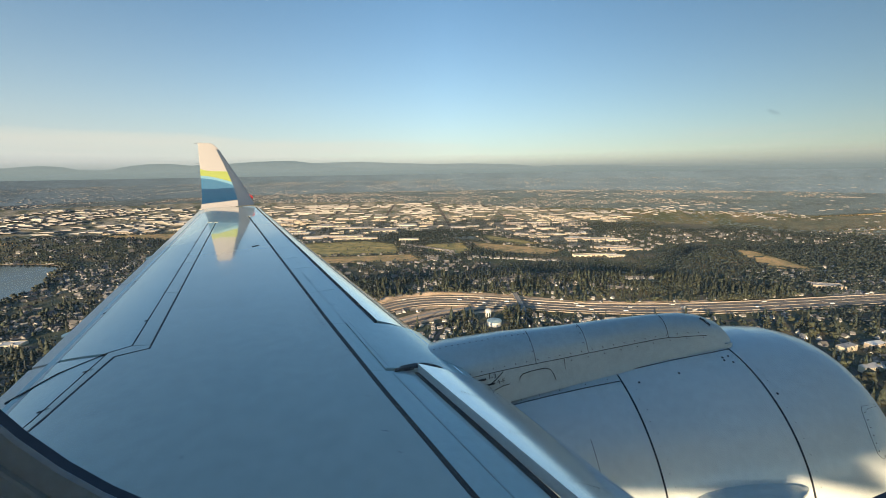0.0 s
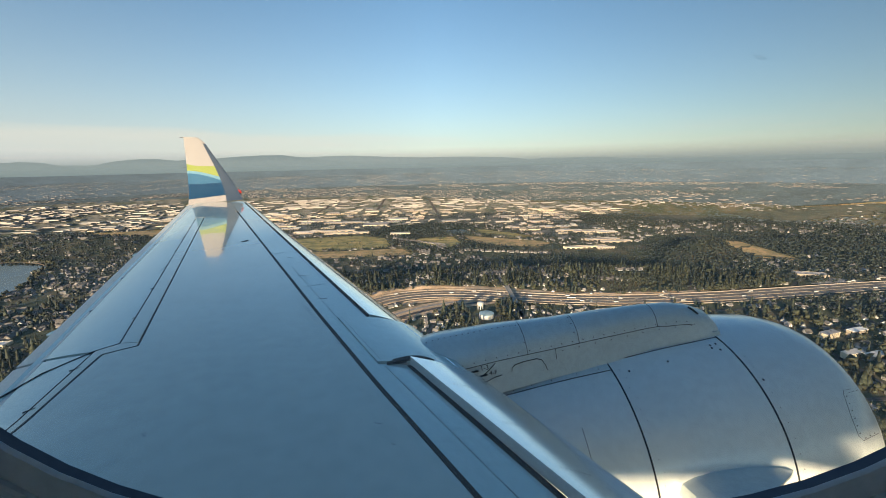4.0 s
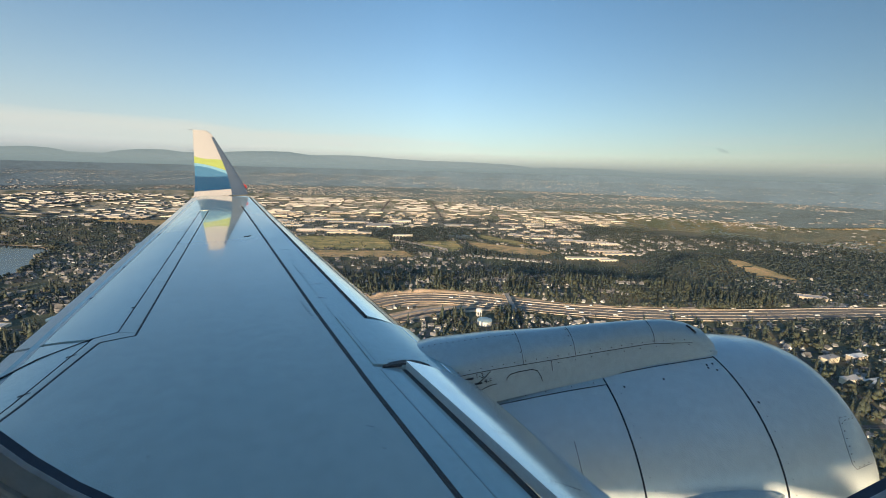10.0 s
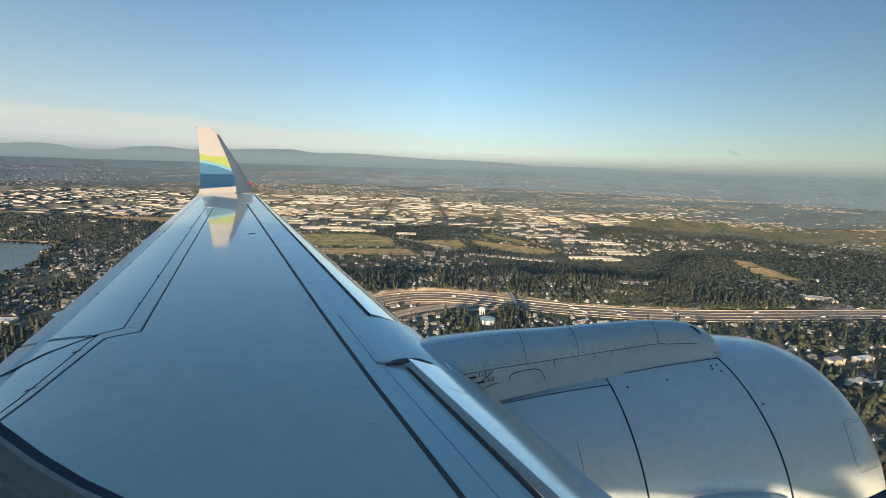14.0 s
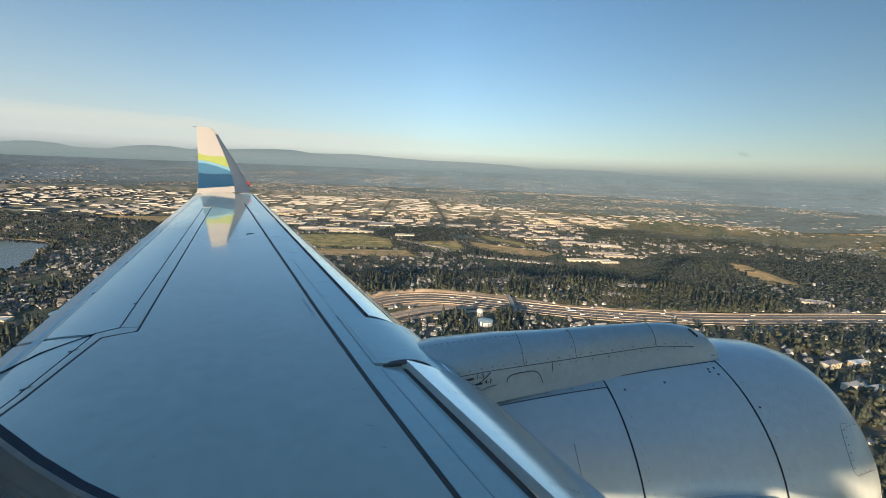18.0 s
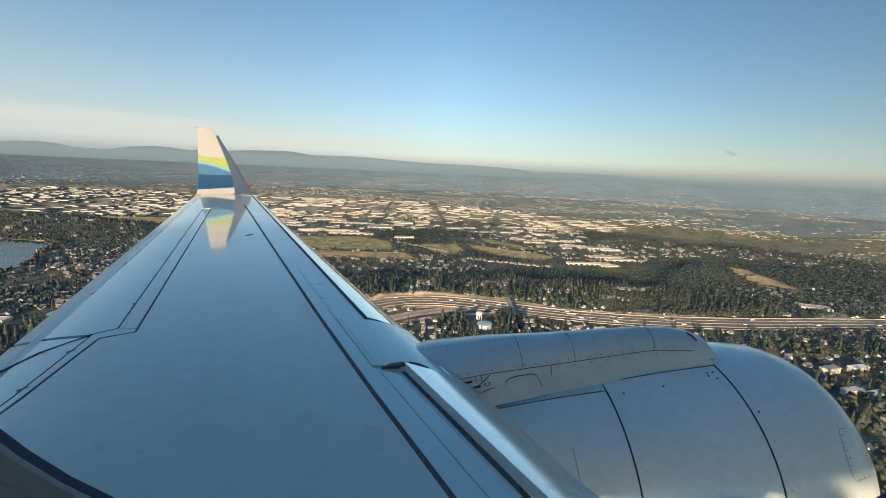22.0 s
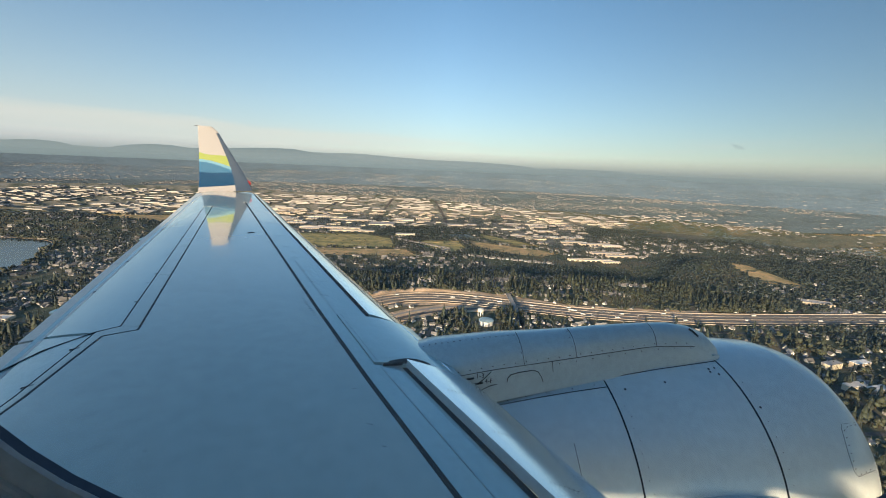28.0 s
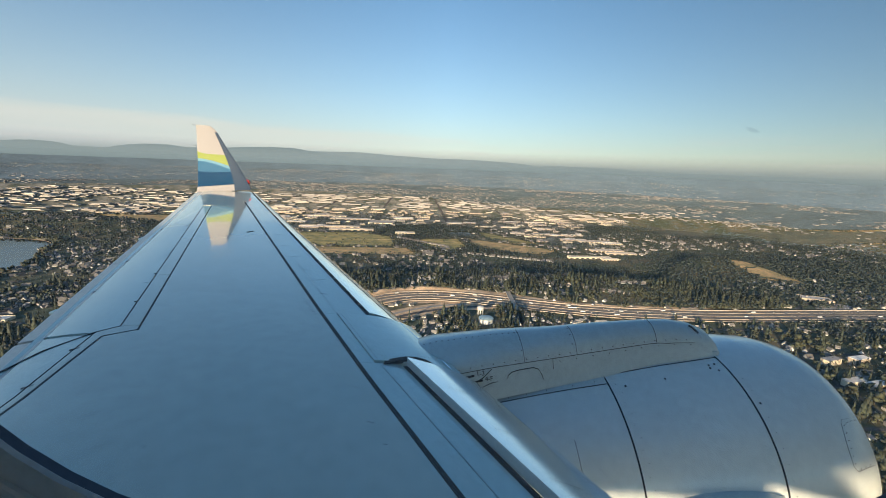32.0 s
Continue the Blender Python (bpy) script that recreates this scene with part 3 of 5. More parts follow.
# engine nacelle on its own tilted axis
AX = Vector((0.99176, 0.06351, 0.11126))
AY = Vector((-0.06391, 0.99796, 0.0))
AZ = Vector((-0.11103, -0.00711, 0.99379))
PROFILE = [(-1.6, 0.80), (-0.6, 1.0), (0.5, 1.06), (1.65, 1.10), (2.2, 1.14), (2.8, 1.16), (3.2, 1.16), (3.5, 1.115), (3.7, 1.045), (3.79, 0.99), (3.83, 0.95), (3.80, 0.90), (3.6, 0.84), (2.9, 0.80)]


def cowl_r(s):
    for (a, ra), (b, rb) in zip(PROFILE[:10], PROFILE[1:10]):
        if s <= b:
            t = max(0, (s - a) / (b - a))
            return ra + (rb - ra) * t
    return 0.95


def nacelle(s, phi, r):
    """phi in degrees from the crown, positive to the cabin side."""
    p = radians(phi)
    return AX * s + AY * (3.664 - r * math.sin(p)) + AZ * (-3.243 + r * math.cos(p))


def cowl(s0, s1, n=24, proud=0.0, phi0=-180, phi1=180, m=72):
    rings = []
    for s in np.linspace(s0, s1, n):
        r = cowl_r(s) + proud
        rings.append([tuple(nacelle(s, phi0 + (phi1 - phi0) * k / m, r)) for k in range(m + 1)])
    return loft(rings, closed=False)


engine = piece("nacelle", *cowl(1.648, 2.795), M["cowl_paint"], airliner, "pale grey fan cowl of the engine", True)
piece("reverser_cowl", *cowl(-1.6, 1.632), M["cowl_paint"], engine, "", True)
rings = [[tuple(nacelle(s, 360 * k / 72, r)) for k in range(72)] for s, r in [(2.812, 1.16)] + [(s, cowl_r(s)) for s in np.linspace(2.9, 3.78, 18)]]
piece("inlet_cowl", *loft(rings, cap=False), M["cowl_paint"], engine, "", True)
rings = [[tuple(nacelle(s, 360 * k / 72, r)) for k in range(72)] for s, r in ((3.78, 0.997), (3.80, 0.985), (3.825, 0.96), (3.83, 0.94), (3.80, 0.90), (3.6, 0.84), (2.9, 0.80), (2.6, 0.80))]
piece("inlet_lip", *loft(rings, cap=True), M["slat_metal"], engine, "polished metal inlet lip", True)
rings = [[tuple(nacelle(s, 360 * k / 72, cowl_r(s) - 0.02)) for k in range(72)] for s in np.linspace(-1.5, 2.9, 20)]
piece("inner_barrel", *loft(rings), M["seal"], engine, "", True)

FAIR = [(-0.9, 0.48, 0.46), (0.0, 0.40, 0.535), (0.6, 0.335, 0.52), (1.2, 0.265, 0.48), (1.65, 0.225, 0.465), (2.1, 0.19, 0.42), (2.4, 0.19, 0.385), (2.62, 0.185, 0.325), (2.78, 0.18, 0.24), (2.86, 0.165, 0.14), (2.90, 0.12, 0.03)]
rings = []
for s, w, h in FAIR:
    base = cowl_r(s) - 0.03
    sec = [(-w * 1.05, 0.0), (-w, 0.06), (-w * 0.92, 0.30 * h), (-w * 0.86, 0.55 * h), (-w * 0.74, 0.78 * h), (-w * 0.5, 0.93 * h), (-w * 0.2, h), (0.0, h * 1.01)]
    sec = sec + [(-a, b) for a, b in sec[:-1]][::-1]
    rings.append([tuple(AX * s + AY * (3.664 + a) + AZ * (-3.243 + base + b)) for a, b in sec])
pylon = piece("pylon_fairing", *loft(rings, closed=False), M["fairing_paint"], airliner, "grey pylon fairing along the engine crown", True)


def hoop(s, phi0, phi1, width, proud=0.003, m=40):
    rings = [[tuple(nacelle(s + a, phi0 + (phi1 - phi0) * k / m, cowl_r(s) + proud + b)) for a, b in ((-width / 2, 0), (width / 2, 0), (width / 2, -0.02), (-width / 2, -0.02))] for k in range(m + 1)]
    return loft(rings)


piece("cowl_seam", *hoop(1.64, 11.5, 100, 0.003), M["line"], engine)
piece("cowl_seam", *hoop(2.803, 8, 100, 0.005), M["line"], engine)
piece("cowl_seam", *hoop(1.15, 42, 62, 0.004), M["stain"], engine)


def crown(s, y, z, out=0.004):
    """A spot on the pylon fairing, from its place along, across and above the engine axis."""
    n = Vector((0, y, max(z - 1.0, 0.05))).normalized()
    return AX * s + AY * (3.664 + y + out * n.y) + AZ * (-3.243 + z + out * n.z)


def skin_spot(s, phi, out=0.004):
    return nacelle(s, phi, cowl_r(s) + out)


def wire(points, w):
    """A thin seam along a bent line."""
    p = [Vector(q) for q in points]
    rings = []
    for i, q in enumerate(p):
        d = (p[min(i + 1, len(p) - 1)] - p[max(i - 1, 0)]).normalized()
        a = d.orthogonal().normalized() * w / 2
        c = d.cross(a.normalized()) * w / 2
        rings.append([tuple(q + a), tuple(q + c), tuple(q - a), tuple(q - c)])
    return loft(rings)


def bend(points, n=6):
    out = []
    for i in range(len(points) - 1):
        a, b2 = Vector(points[i]), Vector(points[i + 1])
        out += [a.lerp(b2, k / n) for k in range(n)]
    return out + [Vector(points[-1])]


def fair_section(s):
    """Side of the fairing at s as (y, z), from the cowl up to the crown."""
    for (a, wa, ha), (c2, wb, hb) in zip(FAIR, FAIR[1:]):
        if s <= c2:
            t = (s - a) / (c2 - a)
            w, h = wa + (wb - wa) * t, ha + (hb - ha) * t
            break
    base = cowl_r(s) - 0.03
    return [(-w * u, base + q) for u, q in ((1.0, 0.06), (0.92, 0.30 * h), (0.86, 0.55 * h), (0.74, 0.78 * h), (0.5, 0.93 * h), (0.2, h), (0.0, h * 1.01))]


def fair_at(s, k):
    """k runs from 0 at the cowl to 6 at the crown."""
    sec = fair_section(s)
    i = min(int(k), 5)
    (y0, z0), (y1, z1) = sec[i], sec[i + 1]
    t = k - i
    return crown(s, y0 + (y1 - y0) * t, z0 + (z1 - z0) * t)


for s in (0.86, 1.39, 2.22):
    piece("panel_seam", *wire([fair_at(s - 0.03 * k / 6, k) for k in np.linspace(2.1, 6, 16)], 0.005), M["line"], pylon)
piece("panel_seam", *wire([fair_at(s, 2.05 - 0.1 * (s > 2.3)) for s in np.linspace(-0.2, 2.6, 40)], 0.006), M["line"], pylon)
piece("panel_seam", *wire([fair_at(1.13, k) for k in (2.0, 1.6, 1.2)], 0.006), M["line"], pylon)
piece("hatch_outline", *wire([fair_at(s, k) for s, k in ((0.67, 1.05), (0.675, 1.3), (0.71, 1.5), (0.79, 1.58), (0.93, 1.58), (0.98, 1.4), (1.01, 0.9), (1.02, 0.4))], 0.008), M["seal"], pylon, "dark outline of a small hatch")
piece("hatch_outline", *wire([fair_at(s, k) for s, k in ((0.34, 1.1), (0.44, 1.5), (0.52, 1.95))], 0.008), M["seal"], pylon)
piece("hatch_outline", *wire([fair_at(s, k) for s, k in ((0.42, 0.75), (0.5, 0.95), (0.57, 0.98))], 0.006), M["line"], pylon)
piece("slot", *wire([fair_at(s, 1.72) for s in (0.22, 0.29, 0.35)], 0.02), M["seal"], pylon, "short dark drain slot")
piece("slot", *wire([fair_at(s, 1.28) for s in (0.33, 0.38, 0.43)], 0.018), M["seal"], pylon)
piece("vent", *wire([fair_at(2.60 + 0.02 * k, 4.6 - 0.4 * k) for k in range(4)], 0.028), M["seal"], pylon, "dark louvre near the fairing nose")
UPPER = lambda s: float(np.interp(s, (0.3, 0.54, 0.86, 1.2, 1.64), (18.5, 17.0, 14.5, 13.0, 11.5)))
LOWER = lambda s: float(np.interp(s, (0.3, 0.58, 0.94, 1.28, 1.64), (21.2, 20.0, 18.5, 17.5, 17.0)))
rings = [[tuple(skin_spot(s, UPPER(s) + (LOWER(s) - UPPER(s)) * q, o)) for q, o in ((0, -0.02), (0, 0.003), (0.5, 0.004), (1, 0.003), (1, -0.02))] for s in np.linspace(0.3, 1.632, 28)]
strip_panel = piece("side_strip_panel", *loft(rings), M["fairing_paint"], engine, "grey riveted panel strip under the fairing", True)
# dark line on the upper seam, painting the fairing skirt's shadow
piece("panel_seam", *wire([skin_spot(s, UPPER(s), 0.008) for s in np.linspace(0.3, 1.66, 24)], 0.011), M["seal"], engine)
piece("panel_seam", *wire([skin_spot(s, LOWER(s), 0.003) for s in np.linspace(0.3, 1.63, 24)], 0.008), M["seal"], engine)
piece("slot", *wire([skin_spot(s, UPPER(s) + 0.9, 0.006) for s in np.linspace(1.08, 1.22, 5)], 0.022), M["seal"], engine, "short dark slot in the panel strip")
piece("panel_seam", *wire([skin_spot(s, 11.5 - 1.5 * (s - 1.64) / 1.15, 0.004) for s in np.linspace(1.64, 2.8, 20)], 0.007), M["line"], engine)
studs([skin_spot(s, 0.4 * UPPER(s) + 0.6 * LOWER(s)) for s in (0.5, 0.66, 0.84, 1.04, 1.3, 1.52)], 0.0065, M["fastener"], engine, normal=lambda p: Vector((0, -0.4, 0.9)))
piece("access_panel_outline", *wire(bend([skin_spot(3.74, 45.2), skin_spot(3.53, 45.6), skin_spot(3.50, 47.0), skin_spot(3.45, 56), skin_spot(3.44, 64), skin_spot(3.47, 66.3), skin_spot(3.70, 66)]), 0.003), M["stain"], engine, "outline of a riveted access panel")
dots = [skin_spot(s, phi) for s, phi in ((3.52, 48), (3.50, 51), (3.485, 54), (3.475, 57), (3.465, 60), (3.46, 63), (3.50, 65.3), (3.57, 65.2), (3.64, 65), (3.58, 46.8), (3.64, 46.4), (3.70, 46.2))]
studs(dots, 0.007, M["fastener"], engine, normal=lambda p: -AY)
dots = [skin_spot(s, phi) for s, phi in ((1.78, 20.0), (2.17, 19.3), (2.66, 14.7), (2.65, 16.5), (2.72, 14.4), (2.71, 18.4), (2.86, 36.1))]
studs(dots, 0.012, M["seal"], engine, normal=lambda p: Vector((0, -0.5, 0.85)))
dots = [fair_at(s, 2.3) for s in np.arange(0.1, 2.6, 0.11)] + [fair_at(s, 1.75) for s in np.arange(1.2, 2.6, 0.17)] + [fair_at(0.80 + 0.03, k) for k in (3, 4, 5)] + [fair_at(1.34, k) for k in (3, 4, 5)] + [fair_at(s, 5.0) for s in np.arange(-0.1, 0.8, 0.06)]
studs(dots, 0.0065, M["fastener"], pylon, normal=lambda p: Vector((0, -0.6, 0.8)))
dots = [skin_spot(1.70 + 0.02 * (k % 2), 18 + 5.2 * k) for k in range(14)] + [skin_spot(2.86, 24 + 6 * k) for k in range(12)]
studs(dots, 0.0045, M["fastener"], engine, normal=lambda p: Vector((0, -0.7, 0.7)))


def lettering(text, s, k, size):
    """Stencilled characters on the fairing's side."""
    cu = bpy.data.curves.new("stencil", "FONT")
    cu.body, cu.size, cu.extrude = text, size, 0.001
    tmp = new("stencil", cu)
    me = bpy.data.meshes.new_from_object(tmp.evaluated_get(bpy.context.evaluated_depsgraph_get()))
    bpy.data.objects.remove(tmp)
    me.materials.clear()
    me.materials.append(M["seal"])
    o, u = fair_at(s, k), (fair_at(s, k + 0.6) - fair_at(s, k)).normalized()
    n = AX.cross(u).normalized()
    ob = new("stencil_text", me)
    ob.parent = pylon
    ob.matrix_basis = Matrix.Translation(o + n * 0.004) @ Matrix((AX, u, n)).transposed().to_4x4()
    return tagged(ob, "small dark stencilled characters")


lettering("1-3", 0.37, 1.68, 0.062)
lettering("4-F", 0.45, 1.22, 0.058)

# vortex strake low on the cabin side of the cowl
root = [(1.80, 74.0), (1.84, 70.5), (1.95, 68.6), (2.12, 67.6), (2.3, 67.6), (2.5, 68.4), (2.66, 69.8), (2.76, 71.6)]
reach = [0.30, 0.37, 0.40, 0.38, 0.32, 0.22, 0.11, 0.01]
rings = []
for (s, phi), q in zip(root, reach):
    n = (nacelle(s, 78, 2.0) - nacelle(s, 78, 1.0)).normalized()
    p0 = nacelle(s, phi, cowl_r(s) - 0.02)
    p1 = p0 + n * (q + 0.02)
    d = AX.cross(n).normalized() * 0.008
    rings.append([tuple(p0 + d), tuple(p1 + d), tuple(p1 - d), tuple(p0 - d)])
piece("strake", *loft(rings), M["fairing_paint"], engine, "thin curved strake on the engine cowl")


# cabin side, window opening and its stepped reveal
WIN = (0.0125, 0.1412, 0.1929, 0.26)


def win_ring(y, grow, n=72):
    out = []
    for k in range(n):
        a = 2 * math.pi * k / n
        c, s = math.cos(a), math.sin(a)
        e = 2 / 3.0
        out.append((WIN[0] + (WIN[2] + grow) * math.copysign(abs(c) ** e, c), y, WIN[1] + (WIN[3] + grow) * math.copysign(abs(s) ** e, s)))
    return out


cabin = piece("cabin_window", *loft([win_ring(0.1125, 0.0042), win_ring(0.112, 0.0036), win_ring(0.1092, 0.0036)], cap=False), M["gasket"], airliner, "black gasket round the rounded cabin window", True)
piece("window_reveal", *loft([win_ring(0.1092, 0.0036), win_ring(0.1088, 0.0037), win_ring(0.1080, 0.0042), win_ring(0.1076, 0.0115), win_ring(0.1064, 0.0115), win_ring(0.1058, 0.0122), win_ring(0.1055, 0.025), win_ring(0.07, 0.030), win_ring(0.03, 0.034)], cap=False), M["trim"], cabin, "moulded grey plastic reveal", True)
# acrylic pane; its faint film scatters skylight for dust and for the air's haze
film = bpy.data.materials.new("dust_and_haze_acrylic_glass")
film.use_nodes = True
fn, fl = film.node_tree.nodes, film.node_tree.links
fn.remove(fn["Principled BSDF"])
clearp, dusty, blend = fn.new("ShaderNodeBsdfTransparent"), fn.new("ShaderNodeBsdfTranslucent"), fn.new("ShaderNodeMixShader")
dusty.inputs["Color"].default_value = (0.92, 0.95, 1.0, 1)
blend.inputs["Fac"].default_value = 0.055
fl.new(clearp.outputs[0], blend.inputs[1])
fl.new(dusty.outputs[0], blend.inputs[2])
fl.new(blend.outputs[0], fn["Material Output"].inputs["Surface"])
ring = win_ring(0.1165, 0.012)
pane = piece("pane", ring, [tuple(range(len(ring)))], film, cabin, "clear acrylic pane with a faint film for dust and haze")
pane.visible_shadow = False
smear = film.copy()
smear.name = "greasy_smudge"
for node in smear.node_tree.nodes:
    if node.bl_idname == "ShaderNodeMixShader":
        node.inputs["Fac"].default_value = 0.05
    if node.bl_idname == "ShaderNodeBsdfTranslucent":
        node.inputs["Color"].default_value = (0.05, 0.06, 0.08, 1)
for x, z, w, h in ((-0.0915, -0.092, 0.0006, 0.0006), (0.080, 0.0098, 0.0017, 0.0005)):
    ring = [(x + w * math.cos(a) * (1 + 0.25 * math.sin(3 * a)), 0.1158, z + h * math.sin(a) - 0.3 * w * math.cos(a) * (w > 0.001)) for a in np.linspace(0, 2 * math.pi, 17)[:-1]]
    back = [(p[0], 0.1162, p[2]) for p in ring]
    piece("speck", *loft([ring, back]), smear, cabin, "small dirt speck on the pane")
# sidewall: rings from the opening out to a rectangle, then the round fuselage
outer = win_ring(0.1135, 0.0055)
rect = []
for x, y, z in outer:
    k = max(abs(x - WIN[0]) / 0.40, abs(z - WIN[1]) / 0.46)
    rect.append((WIN[0] + (x - WIN[0]) / k, 0.1135, WIN[1] + (z - WIN[1]) / k))
inner = win_ring(0.03, 0.034)
rect_in = []
for x, y, z in inner:
    k = max(abs(x - WIN[0]) / 0.40, abs(z - WIN[1]) / 0.46)
    rect_in.append((WIN[0] + (x - WIN[0]) / k, 0.03, WIN[1] + (z - WIN[1]) / k))
piece("window_surround", *loft([outer, rect], cap=False), M["skin"], airliner)
piece("sidewall_panel", *loft([inner, rect_in], cap=False), M["lining"], airliner, "pale plastic cabin sidewall")


def shell(y_side, r, rz, mat, name, label):
    """Unseen rounded fuselage with the near window opening; far-side window row added for light."""
    zc, yc = -0.05, y_side - r
    lo, hi = WIN[1] - 0.46, WIN[1] + 0.46
    cuts = [zc + (lo - zc) / 0.92, hi, WIN[1] - 0.16, WIN[1] + 0.16]
    angles = [radians(a) for a in range(-90, 271, 4)]
    for z in cuts:
        a = math.asin((z - zc) / rz)
        angles += [a, math.pi - a]
    angles = sorted(set(angles))
    xs = sorted([-15, -6, 6, 11, WIN[0] - 0.40, WIN[0] + 0.40] + [k * 0.51 + e for k in range(-8, 9) for e in (-0.12, 0.12) if not (abs(k * 0.51 + e - WIN[0]) < 0.5)])
    # belly flattened and sloped so its shadow edge suits the engine cowl
    verts = [(x, yc + r * math.cos(a), zc + (rz if math.sin(a) > 0 else rz * 0.92) * math.sin(a) + 0.09 * x) for x in xs for a in angles]
    faces = []
    k = len(angles)
    for i in range(len(xs) - 1):
        for j in range(k - 1):
            mid, xm = 0.5 * (angles[j] + angles[j + 1]), 0.5 * (xs[i] + xs[i + 1])
            z = zc + (rz if math.sin(mid) > 0 else rz * 0.92) * math.sin(mid)
            if math.cos(mid) > 0 and lo < z < hi and abs(xm - WIN[0]) < 0.4:
                continue
            if math.cos(mid) < 0 and WIN[1] - 0.16 < z < WIN[1] + 0.16 and xs[i + 1] - xs[i] < 0.245:
                continue
            a = i * k + j
            faces.append((a, a + k, a + k + 1, a + 1))
    faces += [tuple(range(k)), tuple(range((len(xs) - 1) * k, len(xs) * k))]
    return piece(name, verts, faces, mat, airliner, label)


shell(0.125, 1.88, 1.68, M["skin"], "fuselage", "white painted fuselage, belly shaped to shade the cowl")
shell(0.04, 1.80, 1.63, M["lining"], "cabin_lining", "pale cabin lining")

# ================================================================ the land
VALLEY = -58.0
NEAR, FAR = 3600.0, 1200.0
rng = np.random.default_rng(7)


def rim(x):
    """Where the plateau breaks off towards the valley."""
    return 1385 + 420 * np.clip((x - 800) / 420.0, 0, 1) + 38 * np.sin(x / 230.0) + 20 * np.sin(x / 71.0) + 820 * np.exp(-((np.minimum(x, -1900) + 1900) / 900.0) ** 2) * np.clip((-700 - x) / 900.0, 0, 1)


def level(x, y):
    """Height of the plan's ground before the far land lifts to the horizon."""
    d = np.clip((y - rim(x)) / 230.0, 0, 1)
    z = VALLEY * d * d * (3 - 2 * d)
    knoll = 30 * np.exp(-((x - 1180) / 260.0) ** 2 - ((y - 1800) / 210.0) ** 2) + 52 * np.exp(-((x + 2150) / 700.0) ** 2 - ((y - 2150) / 300.0) ** 2)
    return z + knoll


def placed(x, y):
    """Plan to place: beyond NEAR land shrinks and lifts to fit the camera's view. Returns x, y, z, size."""
    x, y = np.asarray(x, float), np.asarray(y, float)
    r = np.hypot(x, y)
    rr = np.where(r > NEAR, NEAR + FAR * (1 - NEAR / np.maximum(r, 1)), r)
    k = np.where(r > NEAR, rr / np.maximum(r, 1), 1.0)
    z = ALT - (ALT - level(x, y)) * k
    return x * k, y * k, z, k


def put(x, y):
    a, b, c, k = placed(x, y)
    return Vector((float(a), float(b), float(c))), float(k)


def inside(poly, x, y):
    hit = np.zeros(np.shape(x), bool)
    for (x0, y0), (x1, y1) in zip(poly, poly[1:] + poly[:1]):
        cross = (y0 > y) != (y1 > y)
        hit ^= cross & (x < (x1 - x0) * (y - y0) / (y1 - y0 + 1e-9) + x0)
    return hit


WORKS = [(-9000, 5200), (-6224, 5601), (-4190, 6405), (-2502, 6204), (-734, 6091), (820, 4999), (1823, 4094), (1650, 3458), (1123, 3253), (1107, 2607), (1053, 2350), (780, 2330), (653, 2400), (582, 2600), (415, 2945), (75, 3153), (-363, 2984), (-516, 2652), (-915, 2569), (-1383, 3127), (-2062, 3118), (-3269, 2952), (-5095, 2903)]
BELT = [(1650, 3700), (2300, 3950), (3200, 4100), (4400, 4150), (6200, 4600), (6200, 5400), (3600, 5000), (1800, 4500)]


def works(x, y):
    """How much of the plan is covered by the halls of the valley, 0 to 1."""
    return np.where(inside(WORKS, x, y), 1.0, np.where(inside(BELT, x, y), 0.35, 0.0))


# one sheet of ground to the horizon
radii = np.concatenate([np.arange(0, 800, 100), np.arange(800, 3600, 35), np.geomspace(3600, 90000, 60)])
angles = np.linspace(0, 2 * np.pi, 241)[:-1]
R, A = np.meshgrid(radii, angles, indexing="ij")
gx, gy, gz, _ = placed(R * np.sin(A), R * np.cos(A))
gv = np.stack([gx.ravel(), gy.ravel(), gz.ravel()], 1)
na = len(angles)
gf = [(i * na + j, i * na + (j + 1) % na, (i + 1) * na + (j + 1) % na, (i + 1) * na + j) for i in range(len(radii) - 1) for j in range(na)]
mid_r, mid_a = 0.5 * (radii[:-1] + radii[1:])[:, None], (angles + math.pi / na)[None]
mx, my = mid_r * np.sin(mid_a), mid_r * np.cos(mid_a)
# outer rings use the land colours that have haze painted in
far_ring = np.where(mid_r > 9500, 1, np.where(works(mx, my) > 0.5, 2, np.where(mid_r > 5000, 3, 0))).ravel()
tagged(new("ground", mesh("ground", gv, gf, [M["land"], M["far_land"], M["yard"], M["mid_land"]], far_ring, True)), "olive and brown wooded land, haze painted in towards the horizon", "ground", kind="structure")


def sheet(name, outline, mat, label, category, lift=0.6, step=60.0):
    """A patch of ground draped over the land, thick enough to have an edge."""
    bm = bmesh.new()
    vs = []
    n = len(outline)
    pts = []
    for i in range(n):
        (x0, y0), (x1, y1) = outline[i], outline[(i + 1) % n]
        m = max(1, int(math.hypot(x1 - x0, y1 - y0) / step))
        for k in range(m):
            w = 12 * noise.noise((x0 + k * 37.1, y0 * 0.1, 3.0)) if k else 0
            pts.append((x0 + (x1 - x0) * k / m + w, y0 + (y1 - y0) * k / m + w))
    for x, y in pts:
        vs.append(bm.verts.new(put(x, y)[0] + Vector((0, 0, lift))))
    bm.faces.new(vs)
    bmesh.ops.triangulate(bm, faces=bm.faces[:])
    me = bpy.data.meshes.new(name)
    bm.to_mesh(me)
    bm.free()
    me.materials.append(mat)
    return tagged(new(name, me), label, category, kind="structure")


